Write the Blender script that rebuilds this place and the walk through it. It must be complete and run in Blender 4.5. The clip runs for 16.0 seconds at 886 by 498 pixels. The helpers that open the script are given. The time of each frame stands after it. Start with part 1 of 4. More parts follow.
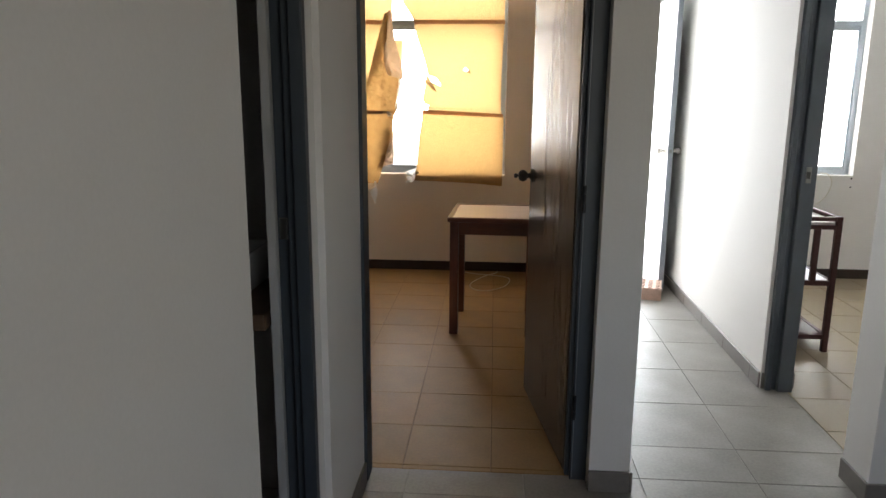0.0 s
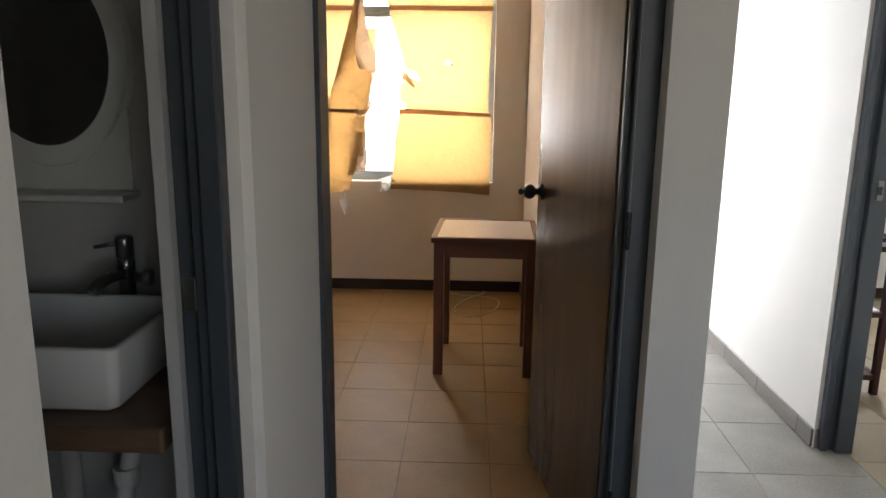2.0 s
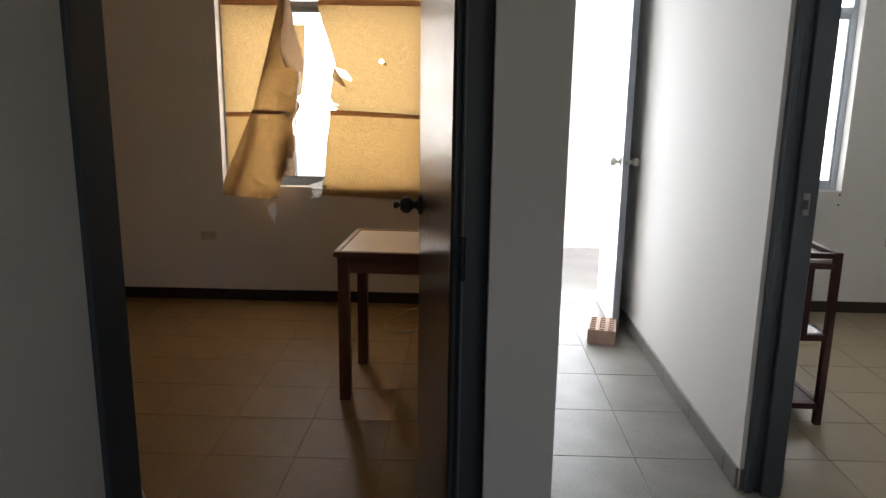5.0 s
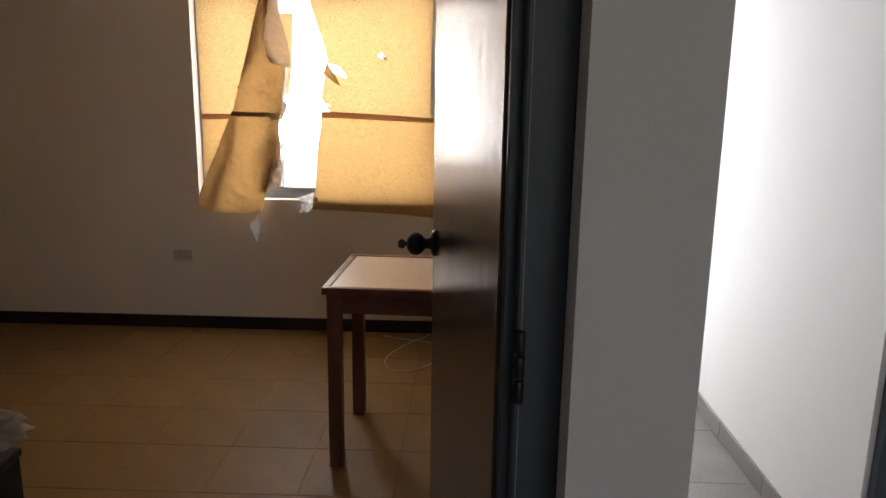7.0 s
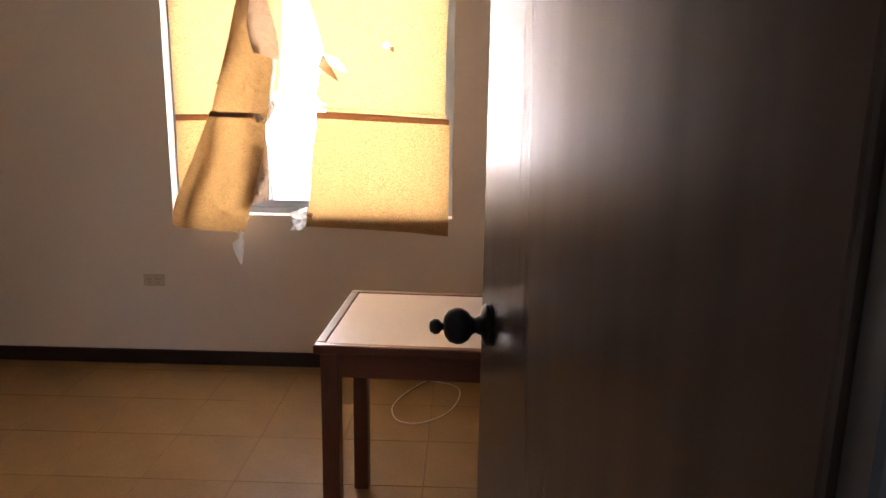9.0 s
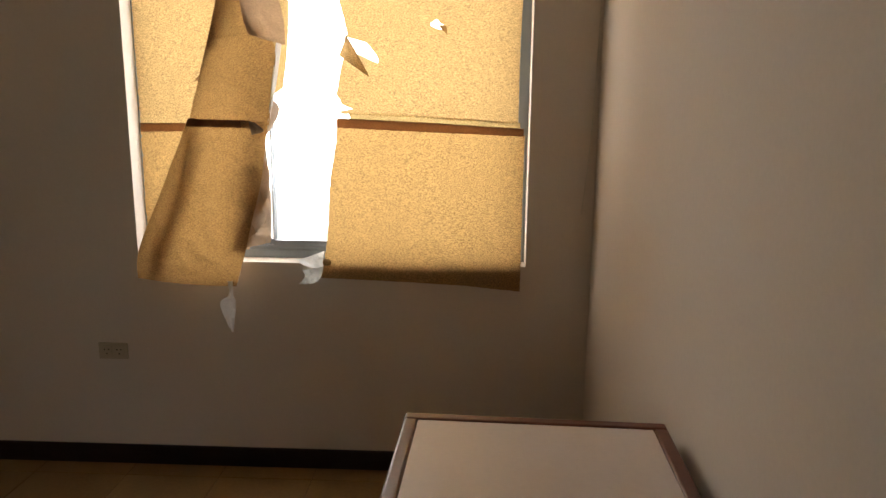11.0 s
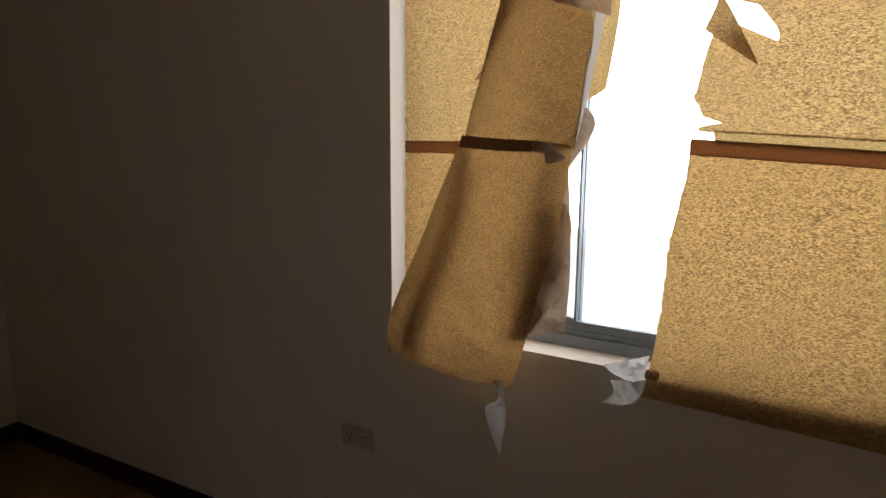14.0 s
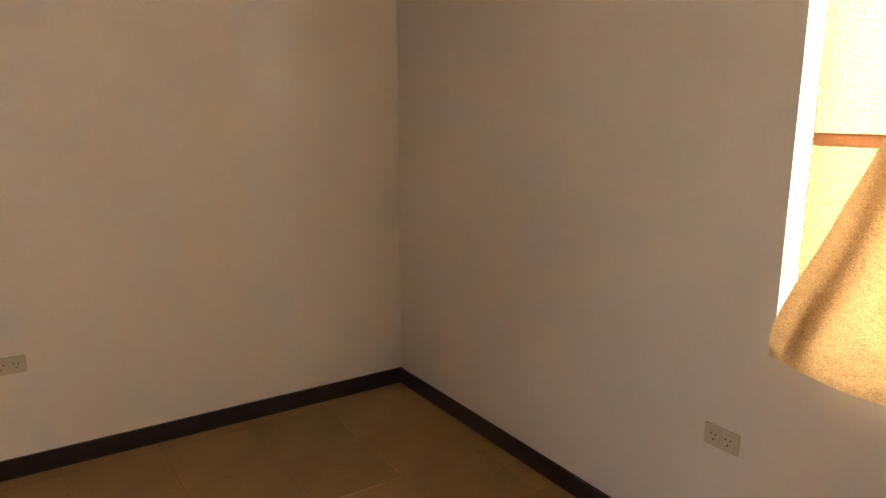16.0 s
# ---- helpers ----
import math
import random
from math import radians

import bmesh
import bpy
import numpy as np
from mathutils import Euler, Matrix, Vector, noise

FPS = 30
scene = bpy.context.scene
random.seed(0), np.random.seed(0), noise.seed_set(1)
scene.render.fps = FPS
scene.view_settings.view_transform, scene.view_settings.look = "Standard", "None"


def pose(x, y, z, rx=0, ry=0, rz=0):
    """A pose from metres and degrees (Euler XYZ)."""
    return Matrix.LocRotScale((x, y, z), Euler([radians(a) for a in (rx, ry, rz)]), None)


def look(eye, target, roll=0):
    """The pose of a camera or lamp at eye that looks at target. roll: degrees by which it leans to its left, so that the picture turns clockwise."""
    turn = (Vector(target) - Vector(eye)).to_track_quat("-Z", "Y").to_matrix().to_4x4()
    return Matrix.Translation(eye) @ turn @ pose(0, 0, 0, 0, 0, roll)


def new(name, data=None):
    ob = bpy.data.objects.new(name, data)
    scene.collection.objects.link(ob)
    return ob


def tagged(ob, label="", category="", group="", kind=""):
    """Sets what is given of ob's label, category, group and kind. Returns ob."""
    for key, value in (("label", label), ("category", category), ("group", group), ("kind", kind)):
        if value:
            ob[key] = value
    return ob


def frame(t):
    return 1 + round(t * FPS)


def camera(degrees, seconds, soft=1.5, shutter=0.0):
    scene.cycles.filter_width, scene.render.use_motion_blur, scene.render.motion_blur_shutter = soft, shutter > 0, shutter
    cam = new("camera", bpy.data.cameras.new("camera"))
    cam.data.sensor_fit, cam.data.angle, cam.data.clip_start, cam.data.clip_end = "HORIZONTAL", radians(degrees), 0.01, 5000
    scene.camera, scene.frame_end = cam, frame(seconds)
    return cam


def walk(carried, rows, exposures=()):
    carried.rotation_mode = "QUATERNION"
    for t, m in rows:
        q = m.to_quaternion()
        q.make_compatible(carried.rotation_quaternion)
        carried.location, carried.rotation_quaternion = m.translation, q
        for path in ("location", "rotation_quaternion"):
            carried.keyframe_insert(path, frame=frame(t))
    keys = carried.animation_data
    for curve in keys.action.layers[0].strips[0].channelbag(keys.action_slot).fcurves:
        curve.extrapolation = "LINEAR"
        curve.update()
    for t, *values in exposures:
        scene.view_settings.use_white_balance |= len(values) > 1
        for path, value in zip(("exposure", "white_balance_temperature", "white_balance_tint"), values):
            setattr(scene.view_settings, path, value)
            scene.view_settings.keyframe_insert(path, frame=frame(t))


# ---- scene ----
cam = camera(63.5, 16.0)
PATH = [
    (0, (0.577, 0.338, 1.357), (0.44, 2.288, 0.934), 0.4),
    (0.5, (0.545, 0.621, 1.354), (0.408, 2.571, 0.932), 0.5),
    (1, (0.509, 0.832, 1.349), (0.375, 2.782, 0.928), 0.5),
    (1.5, (0.486, 0.95, 1.342), (0.385, 2.903, 0.919), 0.6),
    (2, (0.487, 1.001, 1.339), (0.424, 2.954, 0.915), 0.7),
    (2.5, (0.572, 1.012, 1.343), (0.513, 2.966, 0.919), 0.8),
    (3, (0.743, 1.008, 1.347), (0.689, 2.961, 0.922), 0.9),
    (3.5, (0.876, 1.013, 1.342), (0.818, 2.967, 0.92), 0.8),
    (6, (0.881, 1.641, 1.343), (0.823, 3.595, 0.922), 0.9),
    (6.5, (0.826, 1.793, 1.336), (0.773, 3.748, 0.918), 1.0),
    (7, (0.807, 1.903, 1.336), (0.752, 3.858, 0.916), 0.9),
    (7.5, (0.821, 1.993, 1.329), (0.765, 3.948, 0.911), 0.9),
    (8, (0.817, 2.139, 1.327), (0.766, 4.095, 0.91), 1.1),
    (8.5, (0.803, 2.32, 1.332), (0.752, 4.274, 0.91), 1.0),
    (9, (0.706, 2.503, 1.329), (0.654, 4.456, 0.905), 0.9),
    (11.5, (0.433, 3.748, 1.284), (0.359, 5.707, 0.892), 0.6),
    (12, (0.385, 4.027, 1.295), (0.315, 5.985, 0.895), 0.6),
    (12.5, (0.323, 4.223, 1.304), (0.268, 6.181, 0.9), 0.8),
    (13, (0.314, 4.345, 1.312), (-0.060, 6.266, 0.898), 0.5),
    (13.5, (0.313, 4.374, 1.31), (-0.368, 6.21, 0.904), 0.4),
    (14, (0.312, 4.384, 1.3), (-0.67, 6.081, 0.906), 0.4),
    (14.5, (0.3, 4.367, 1.305), (-0.855, 5.95, 0.907), 0.3),
    (15, (0.279, 4.341, 1.306), (-1.059, 5.77, 0.896), 0.3),
    (15.5, (0.26, 4.315, 1.306), (-1.228, 5.584, 0.888), 0.1),
    (16, (0.25, 4.268, 1.3), (-1.38, 5.346, 0.875), 0.1),
]

EXPOSURES = [(0.0, 1.72, 6500, 11.5), (1.5, 2.04, 6490, 12.5), (2.5, 2.02, 6480, 13.0), (3.5, 1.68, 6470, 13.5), (4.8, 1.0, 6470, 13.0), (5.8, 0.26, 6460, 13.0),
             (6.0, 0.30, 6460, 13.0), (6.5, 0.80, 6450, 14.5), (7.0, 1.26, 6430, 16.5), (7.5, 1.44, 6410, 18.5), (8.5, 1.86, 6450, 24.0), (9.0, 1.98, 6480, 24.0), (10.2, 1.4, 6650, 16.0),
             (11.5, 0.78, 6720, 11.0), (12.0, 0.54, 6620, 10.5), (12.5, 0.34, 6480, 9.5), (13.0, 0.16, 6280, 9.5), (13.5, 0.12, 6220, 10.0), (14.0, 0.16, 6180, 10.5),
             (14.5, 0.45, 6060, 10.5), (15.0, 1.15, 5950, 11.0), (15.5, 2.0, 5980, 12.0), (16.0, 2.85, 6280, 12.0)]
walk(cam, [(t, look(eye, target, roll)) for t, eye, target, roll in PATH], EXPOSURES)

# ---------------------------------------------------------------- light
world = bpy.data.worlds.new("sky")
scene.world = world
world.use_nodes = True
wn = world.node_tree.nodes
sky = wn.new("ShaderNodeTexSky")
sky.sky_type = "NISHITA"
sky.sun_disc = False
sky.sun_elevation = radians(54)
sky.sun_rotation = radians(150)
wn["Background"].inputs["Strength"].default_value = 0.12
world.node_tree.links.new(sky.outputs["Color"], wn["Background"].inputs["Color"])


def lamp(name, kind, energy, m, size=(1, 1), color=(1, 1, 1)):
    data = bpy.data.lights.new(name, kind)
    data.energy, data.color = energy, color
    if kind == "AREA":
        data.shape, data.size, data.size_y = "RECTANGLE", size[0], size[1]
    ob = new(name, data)
    ob.matrix_world = m
    return ob


sun = lamp("sun", "SUN", 5.0, look((5, -5, 17), (0, 6, 0)), color=(1.0, 0.95, 0.88))
sun.data.angle = radians(0.6)
# daylight standing in the openings, facing into the rooms; the hall one is an added fill
lamp("window_daylight", "AREA", 35, look((0.0, 6.32, 1.70), (0.0, 5.2, 1.28)), (1.7, 1.7), (1.0, 0.98, 0.95))
lamp("side_window_daylight", "AREA", 17, look((2.9, 6.16, 1.52), (2.9, 0.0, 1.4)), (0.95, 1.6), (0.95, 0.98, 1.0))
lamp("terrace_daylight", "AREA", 29, look((1.47, 6.3, 1.12), (1.47, 0.0, 1.0)), (0.85, 1.95), (0.87, 0.94, 1.0))
# added lamp that brightens the hall; its source is unseen
lamp("hall_fill_light", "AREA", 2.6, look((2.5, -1.86, 1.5), (1.7, 2.6, 1.25)), (1.6, 1.2), (1.0, 0.97, 0.92))


# ---------------------------------------------------------------- materials
def material(name, color, rough=0.5, metal=0.0, vary=0.12, scale=3.0, fine=60.0, bump=0.05, color2=None, spec=0.5, coat=0.0, stretch=(1, 1, 1), per_piece=0.0, gloss_vary=1.0):
    m = bpy.data.materials.new(name)
    m.use_nodes = True
    nt = m.node_tree
    n, l = nt.nodes, nt.links
    b = n["Principled BSDF"]
    b.inputs["Metallic"].default_value = metal
    b.inputs["Specular IOR Level"].default_value = spec
    b.inputs["Coat Weight"].default_value = coat
    tc = n.new("ShaderNodeTexCoord")
    mp = n.new("ShaderNodeMapping")
    mp.inputs["Scale"].default_value = stretch
    l.new(tc.outputs["Object"], mp.inputs["Vector"])
    big = n.new("ShaderNodeTexNoise")
    big.inputs["Scale"].default_value = scale
    big.inputs["Detail"].default_value = 5
    small = n.new("ShaderNodeTexNoise")
    small.inputs["Scale"].default_value = fine
    small.inputs["Detail"].default_value = 4
    l.new(mp.outputs["Vector"], big.inputs["Vector"])
    l.new(mp.outputs["Vector"], small.inputs["Vector"])
    mixf = n.new("ShaderNodeMath")
    mixf.operation = "MULTIPLY_ADD"
    mixf.inputs[1].default_value = 0.35
    l.new(small.outputs["Fac"], mixf.inputs[0])
    sc = n.new("ShaderNodeMath")
    sc.operation = "MULTIPLY"
    sc.inputs[1].default_value = 0.65
    l.new(big.outputs["Fac"], sc.inputs[0])
    l.new(sc.outputs[0], mixf.inputs[2])
    ramp = n.new("ShaderNodeValToRGB")
    c2 = color2 or tuple(c * (1 - vary) for c in color)
    ramp.color_ramp.elements[0].color = (*c2, 1)
    ramp.color_ramp.elements[1].color = (*tuple(min(1, c * (1 + vary * 0.4)) for c in color), 1)
    ramp.color_ramp.elements[0].position, ramp.color_ramp.elements[1].position = 0.32, 0.66
    l.new(mixf.outputs[0], ramp.inputs["Fac"])
    out = ramp.outputs["Color"]
    if per_piece:
        info = n.new("ShaderNodeObjectInfo")
        hsv = n.new("ShaderNodeHueSaturation")
        mr = n.new("ShaderNodeMapRange")
        mr.inputs["To Min"].default_value, mr.inputs["To Max"].default_value = 1 - per_piece, 1 + per_piece * 0.5
        l.new(info.outputs["Random"], mr.inputs["Value"])
        l.new(mr.outputs["Result"], hsv.inputs["Value"])
        l.new(out, hsv.inputs["Color"])
        out = hsv.outputs["Color"]
    l.new(out, b.inputs["Base Color"])
    rr = n.new("ShaderNodeMapRange")
    rr.inputs["To Min"].default_value, rr.inputs["To Max"].default_value = max(0.02, rough - 0.08 * gloss_vary), min(1, rough + 0.1 * gloss_vary)
    l.new(big.outputs["Fac"], rr.inputs["Value"])
    l.new(rr.outputs["Result"], b.inputs["Roughness"])
    if bump:
        bp = n.new("ShaderNodeBump")
        bp.inputs["Strength"].default_value = bump
        bp.inputs["Distance"].default_value = 0.01
        l.new(mixf.outputs[0], bp.inputs["Height"])
        l.new(bp.outputs["Normal"], b.inputs["Normal"])
    return m


def paper_material(name, face, through_color, share, grain=1.0, crumple=0.25):
    m = bpy.data.materials.new(name)
    m.use_nodes = True
    nt = m.node_tree
    n, l = nt.nodes, nt.links
    n.remove(n["Principled BSDF"])
    tc = n.new("ShaderNodeTexCoord")
    mp = n.new("ShaderNodeMapping")
    mp.inputs["Scale"].default_value = (0.34, 1.0, 1.0)
    fibre = n.new("ShaderNodeTexNoise")
    fibre.inputs["Scale"].default_value, fibre.inputs["Detail"].default_value, fibre.inputs["Roughness"].default_value = 520, 3, 0.8
    cloud = n.new("ShaderNodeTexNoise")
    cloud.inputs["Scale"].default_value, cloud.inputs["Detail"].default_value = 9, 4
    l.new(tc.outputs["Object"], mp.inputs["Vector"])
    l.new(mp.outputs["Vector"], fibre.inputs["Vector"])
    l.new(tc.outputs["Object"], cloud.inputs["Vector"])
    add = n.new("ShaderNodeMath")
    add.operation = "MULTIPLY_ADD"
    add.inputs[1].default_value = 0.90
    l.new(fibre.outputs["Fac"], add.inputs[0])
    streak = n.new("ShaderNodeTexNoise")
    streak.inputs["Scale"].default_value, streak.inputs["Detail"].default_value = 230, 3
    l.new(mp.outputs["Vector"], streak.inputs["Vector"])
    sc = n.new("ShaderNodeMath")
    sc.operation = "MULTIPLY"
    sc.inputs[1].default_value = 0.10
    l.new(streak.outputs["Fac"], sc.inputs[0])
    l.new(sc.outputs[0], add.inputs[2])

    def tones(c, low, high):
        r = n.new("ShaderNodeValToRGB")
        r.color_ramp.elements[0].position, r.color_ramp.elements[1].position = 0.42, 0.58
        r.color_ramp.elements[0].color = (*tuple(v * low for v in c), 1)
        r.color_ramp.elements[1].color = (*tuple(min(1, v * high) for v in c), 1)
        l.new(add.outputs[0], r.inputs["Fac"])
        return r.outputs["Color"]

    d = n.new("ShaderNodeBsdfDiffuse")
    t = n.new("ShaderNodeBsdfTranslucent")
    l.new(tones(face, 1 - 0.22 * grain, 1 + 0.12 * grain), d.inputs["Color"])
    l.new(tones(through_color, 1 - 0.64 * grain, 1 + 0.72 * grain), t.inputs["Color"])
    bp = n.new("ShaderNodeBump")
    bp.inputs["Strength"].default_value, bp.inputs["Distance"].default_value = crumple, 0.004
    l.new(cloud.outputs["Fac"], bp.inputs["Height"])
    l.new(bp.outputs["Normal"], d.inputs["Normal"])
    mix = n.new("ShaderNodeMixShader")
    mix.inputs["Fac"].default_value = share
    l.new(d.outputs[0], mix.inputs[1])
    l.new(t.outputs[0], mix.inputs[2])
    l.new(mix.outputs[0], n["Material Output"].inputs["Surface"])
    return m


def glass_material(name):
    m = bpy.data.materials.new(name)
    m.use_nodes = True
    b = m.node_tree.nodes["Principled BSDF"]
    b.inputs["Base Color"].default_value = (0.97, 0.99, 0.98, 1)
    b.inputs["Roughness"].default_value = 0.02
    b.inputs["Transmission Weight"].default_value = 1.0
    b.inputs["IOR"].default_value = 1.45
    return m


M_ROOM = material("cream_wall_paint", (0.76, 0.68, 0.59), 0.75, vary=0.06, scale=1.6, fine=140, bump=0.06, spec=0.3)
M_HALL = material("white_wall_paint", (0.76, 0.74, 0.71), 0.7, vary=0.05, scale=1.4, fine=150, bump=0.06, spec=0.3)
M_CEIL = material("ceiling_paint", (0.84, 0.83, 0.80), 0.8, vary=0.05, scale=1.2, bump=0.04, spec=0.25)
M_BATH = material("bathroom_wall", (0.60, 0.58, 0.56), 0.5, vary=0.1, scale=2.0, bump=0.05)
M_TILE_HALL = material("grey_floor_tile", (0.245, 0.228, 0.206), 0.42, vary=0.30, scale=4.2, fine=90, bump=0.02, per_piece=0.06, spec=0.22)
M_TILE_ROOM = material("ochre_floor_tile", (0.285, 0.170, 0.067), 0.48, vary=0.22, scale=5.5, fine=80, bump=0.02, per_piece=0.05, spec=0.22)
M_TILE_SIDE = material("beige_floor_tile", (0.30, 0.240, 0.155), 0.36, vary=0.12, scale=4.5, fine=80, bump=0.02, per_piece=0.06, spec=0.35)
M_GROUT_ROOM = material("brown_grout", (0.19, 0.110, 0.052), 0.9, vary=0.3, scale=20, bump=0.1)
M_GROUT_SIDE = material("beige_grout", (0.20, 0.165, 0.11), 0.9, vary=0.3, scale=20, bump=0.1)
M_GROUT_HALL = material("grey_grout", (0.275, 0.26, 0.235), 0.9, vary=0.35, scale=14, bump=0.1)
M_BASE_DARK = material("dark_brown_baseboard", (0.028, 0.016, 0.012), 0.4, vary=0.3, scale=6, stretch=(1, 1, 8))
M_BASE_GREY = material("grey_ceramic_baseboard", (0.185, 0.165, 0.148), 0.45, vary=0.15, scale=6, per_piece=0.08)
M_FRAME = material("slate_blue_paint", (0.054, 0.066, 0.081), 0.45, vary=0.18, scale=5, fine=60, bump=0.08, stretch=(1, 1, 0.25))
M_FRAME_EDGE = material("worn_grey_paint", (0.50, 0.50, 0.50), 0.5, vary=0.15, scale=7, stretch=(1, 1, 0.2))
M_DOOR = material("dark_varnished_door", (0.105, 0.082, 0.070), 0.22, vary=0.16, scale=9, fine=17, bump=0.12, stretch=(1.8, 1.8, 0.22), spec=0.17, gloss_vary=0.5)
M_DOOR_WHITE = material("white_door_paint", (0.72, 0.74, 0.75), 0.35, vary=0.06, scale=4, stretch=(2, 2, 0.4), bump=0.05)
M_DOOR_EDGE = material("grey_door_edge", (0.24, 0.26, 0.29), 0.5, vary=0.1, stretch=(2, 2, 0.4))
M_WOOD = material("reddish_brown_wood", (0.125, 0.040, 0.020), 0.38, vary=0.4, scale=5, fine=50, bump=0.06, stretch=(3, 3, 0.6), coat=0.1)
M_WOOD_X = material("reddish_brown_wood_rail", (0.145, 0.046, 0.024), 0.36, vary=0.4, scale=5, fine=50, bump=0.06, stretch=(0.6, 3, 3), coat=0.1)
M_LAMINATE = material("pale_laminate", (0.70, 0.61, 0.55), 0.34, vary=0.07, scale=3, fine=90, bump=0.0, spec=0.4, gloss_vary=0.3)
M_RACK = material("dark_maroon_wood", (0.060, 0.024, 0.022), 0.5, vary=0.3, scale=5, stretch=(1, 1, 1), spec=0.2)
M_RACK_TOP = material("pale_rack_board", (0.60, 0.56, 0.56), 0.4, vary=0.1)
M_BLACK = material("black_plastic", (0.012, 0.012, 0.014), 0.45, vary=0.2, scale=8)
M_KNOB = material("blackened_metal", (0.035, 0.038, 0.042), 0.38, metal=0.6, vary=0.25, scale=30)
M_CHROME_DARK = material("dull_dark_chrome", (0.26, 0.26, 0.265), 0.28, metal=0.9, vary=0.15, scale=25)
M_STEEL = material("brushed_steel", (0.20, 0.20, 0.19), 0.35, metal=0.9, vary=0.2, scale=20)
M_NICKEL = material("nickel_knob", (0.55, 0.52, 0.47), 0.3, metal=0.9, vary=0.12, scale=20)
M_ALU = material("grey_aluminium", (0.27, 0.31, 0.35), 0.42, metal=0.5, vary=0.12, scale=9, stretch=(1, 1, 0.3))
# bloom over the side window frame is put into this lighter colour
M_ALU_BLOOM = material("bloomed_aluminium", (0.50, 0.55, 0.60), 0.42, metal=0.3, vary=0.12, scale=9, stretch=(1, 1, 0.3))
M_BRICK = material("fired_clay", (0.50, 0.34, 0.265), 0.85, vary=0.25, scale=18, fine=150, bump=0.3)
# near-black: the shade inside the brick holes is put into the colour
M_HOLE_SHADE = material("clay_hole_shade", (0.05, 0.025, 0.018), 0.95, vary=0.2, scale=30)
M_PLATE = material("ivory_plastic", (0.53, 0.45, 0.32), 0.4, vary=0.06, scale=10)
M_SLOT = material("dark_slot", (0.02, 0.018, 0.015), 0.6, vary=0.1)
M_CERAMIC = material("white_ceramic", (0.72, 0.72, 0.71), 0.12, vary=0.02, scale=3, bump=0.0)
M_WHITE_PLASTIC = material("white_plastic", (0.72, 0.72, 0.69), 0.35, vary=0.05, scale=4)
M_PVC = material("grey_pvc", (0.55, 0.53, 0.50), 0.4, vary=0.1, scale=10)
M_COUNTER = material("brown_wood_counter", (0.14, 0.085, 0.05), 0.45, vary=0.4, scale=5, fine=60, stretch=(0.5, 4, 4))
M_CABLE = material("white_cable_sheath", (0.66, 0.62, 0.52), 0.45, vary=0.05, scale=30)
M_CONCRETE = material("outside_concrete", (0.52, 0.51, 0.48), 0.9, vary=0.2, scale=3, bump=0.2)
M_KRAFT = paper_material("kraft_paper", (0.40, 0.27, 0.14), (0.565, 0.364, 0.152), 0.35)
M_KRAFT_DEEP = paper_material("deep_kraft_paper", (0.40, 0.26, 0.13), (0.535, 0.324, 0.122), 0.34)
M_KRAFT_PALE = paper_material("pale_kraft_paper", (0.48, 0.36, 0.27), (0.50, 0.330, 0.190), 0.28, 0.4, 0.5)
# loose sheets: light lost through a second layer is put into this darker colour
M_KRAFT_LOOSE_DIM = paper_material("loose_kraft_paper_dimmed", (0.42, 0.27, 0.14), (0.35, 0.196, 0.066), 0.33, 1.0)
M_KRAFT_THICK = paper_material("doubled_kraft_paper", (0.30, 0.17, 0.10), (0.15, 0.052, 0.014), 0.25, 0.5)
M_KRAFT_THIN = paper_material("thin_kraft_paper", (0.45, 0.33, 0.2), (0.50, 0.345, 0.14), 0.34, 0.8)
M_KRAFT_FOLD = paper_material("folded_kraft_paper", (0.52, 0.42, 0.33), (0.24, 0.172, 0.118), 0.27, 0.3, 0.9)
M_TAPE = paper_material("white_paper_tape", (0.72, 0.71, 0.69), (0.80, 0.79, 0.76), 0.35, 0.12, 0.4)
M_BAG = paper_material("thin_plastic_film", (0.44, 0.41, 0.37), (0.55, 0.52, 0.48), 0.4, 0.1, 0.4)
M_GLASS = glass_material("window_glass")
M_MIRROR = material("mirror_silver", (0.75, 0.76, 0.76), 0.03, metal=1.0, vary=0.01, bump=0)


# ---------------------------------------------------------------- mesh helpers
def quads(bm, v, faces):
    vs = [bm.verts.new(p) for p in v]
    for f in faces:
        bm.faces.new([vs[i] for i in f])
    return vs


BOX = ((0, 3, 2, 1), (4, 5, 6, 7), (0, 1, 5, 4), (1, 2, 6, 5), (2, 3, 7, 6), (3, 0, 4, 7))


def box(bm, x0, x1, y0, y1, z0, z1):
    return quads(bm, [(x0, y0, z0), (x1, y0, z0), (x1, y1, z0), (x0, y1, z0), (x0, y0, z1), (x1, y0, z1), (x1, y1, z1), (x0, y1, z1)], BOX)


def boxes(*dims):
    bm = bmesh.new()
    for d in dims:
        box(bm, *d)
    return bm


def soft_box(x0, x1, y0, y1, z0, z1, r=0.003, segments=2):
    bm = boxes((x0, x1, y0, y1, z0, z1))
    bmesh.ops.bevel(bm, geom=bm.edges[:], offset=r, segments=segments, affect="EDGES", profile=0.5)
    return bm


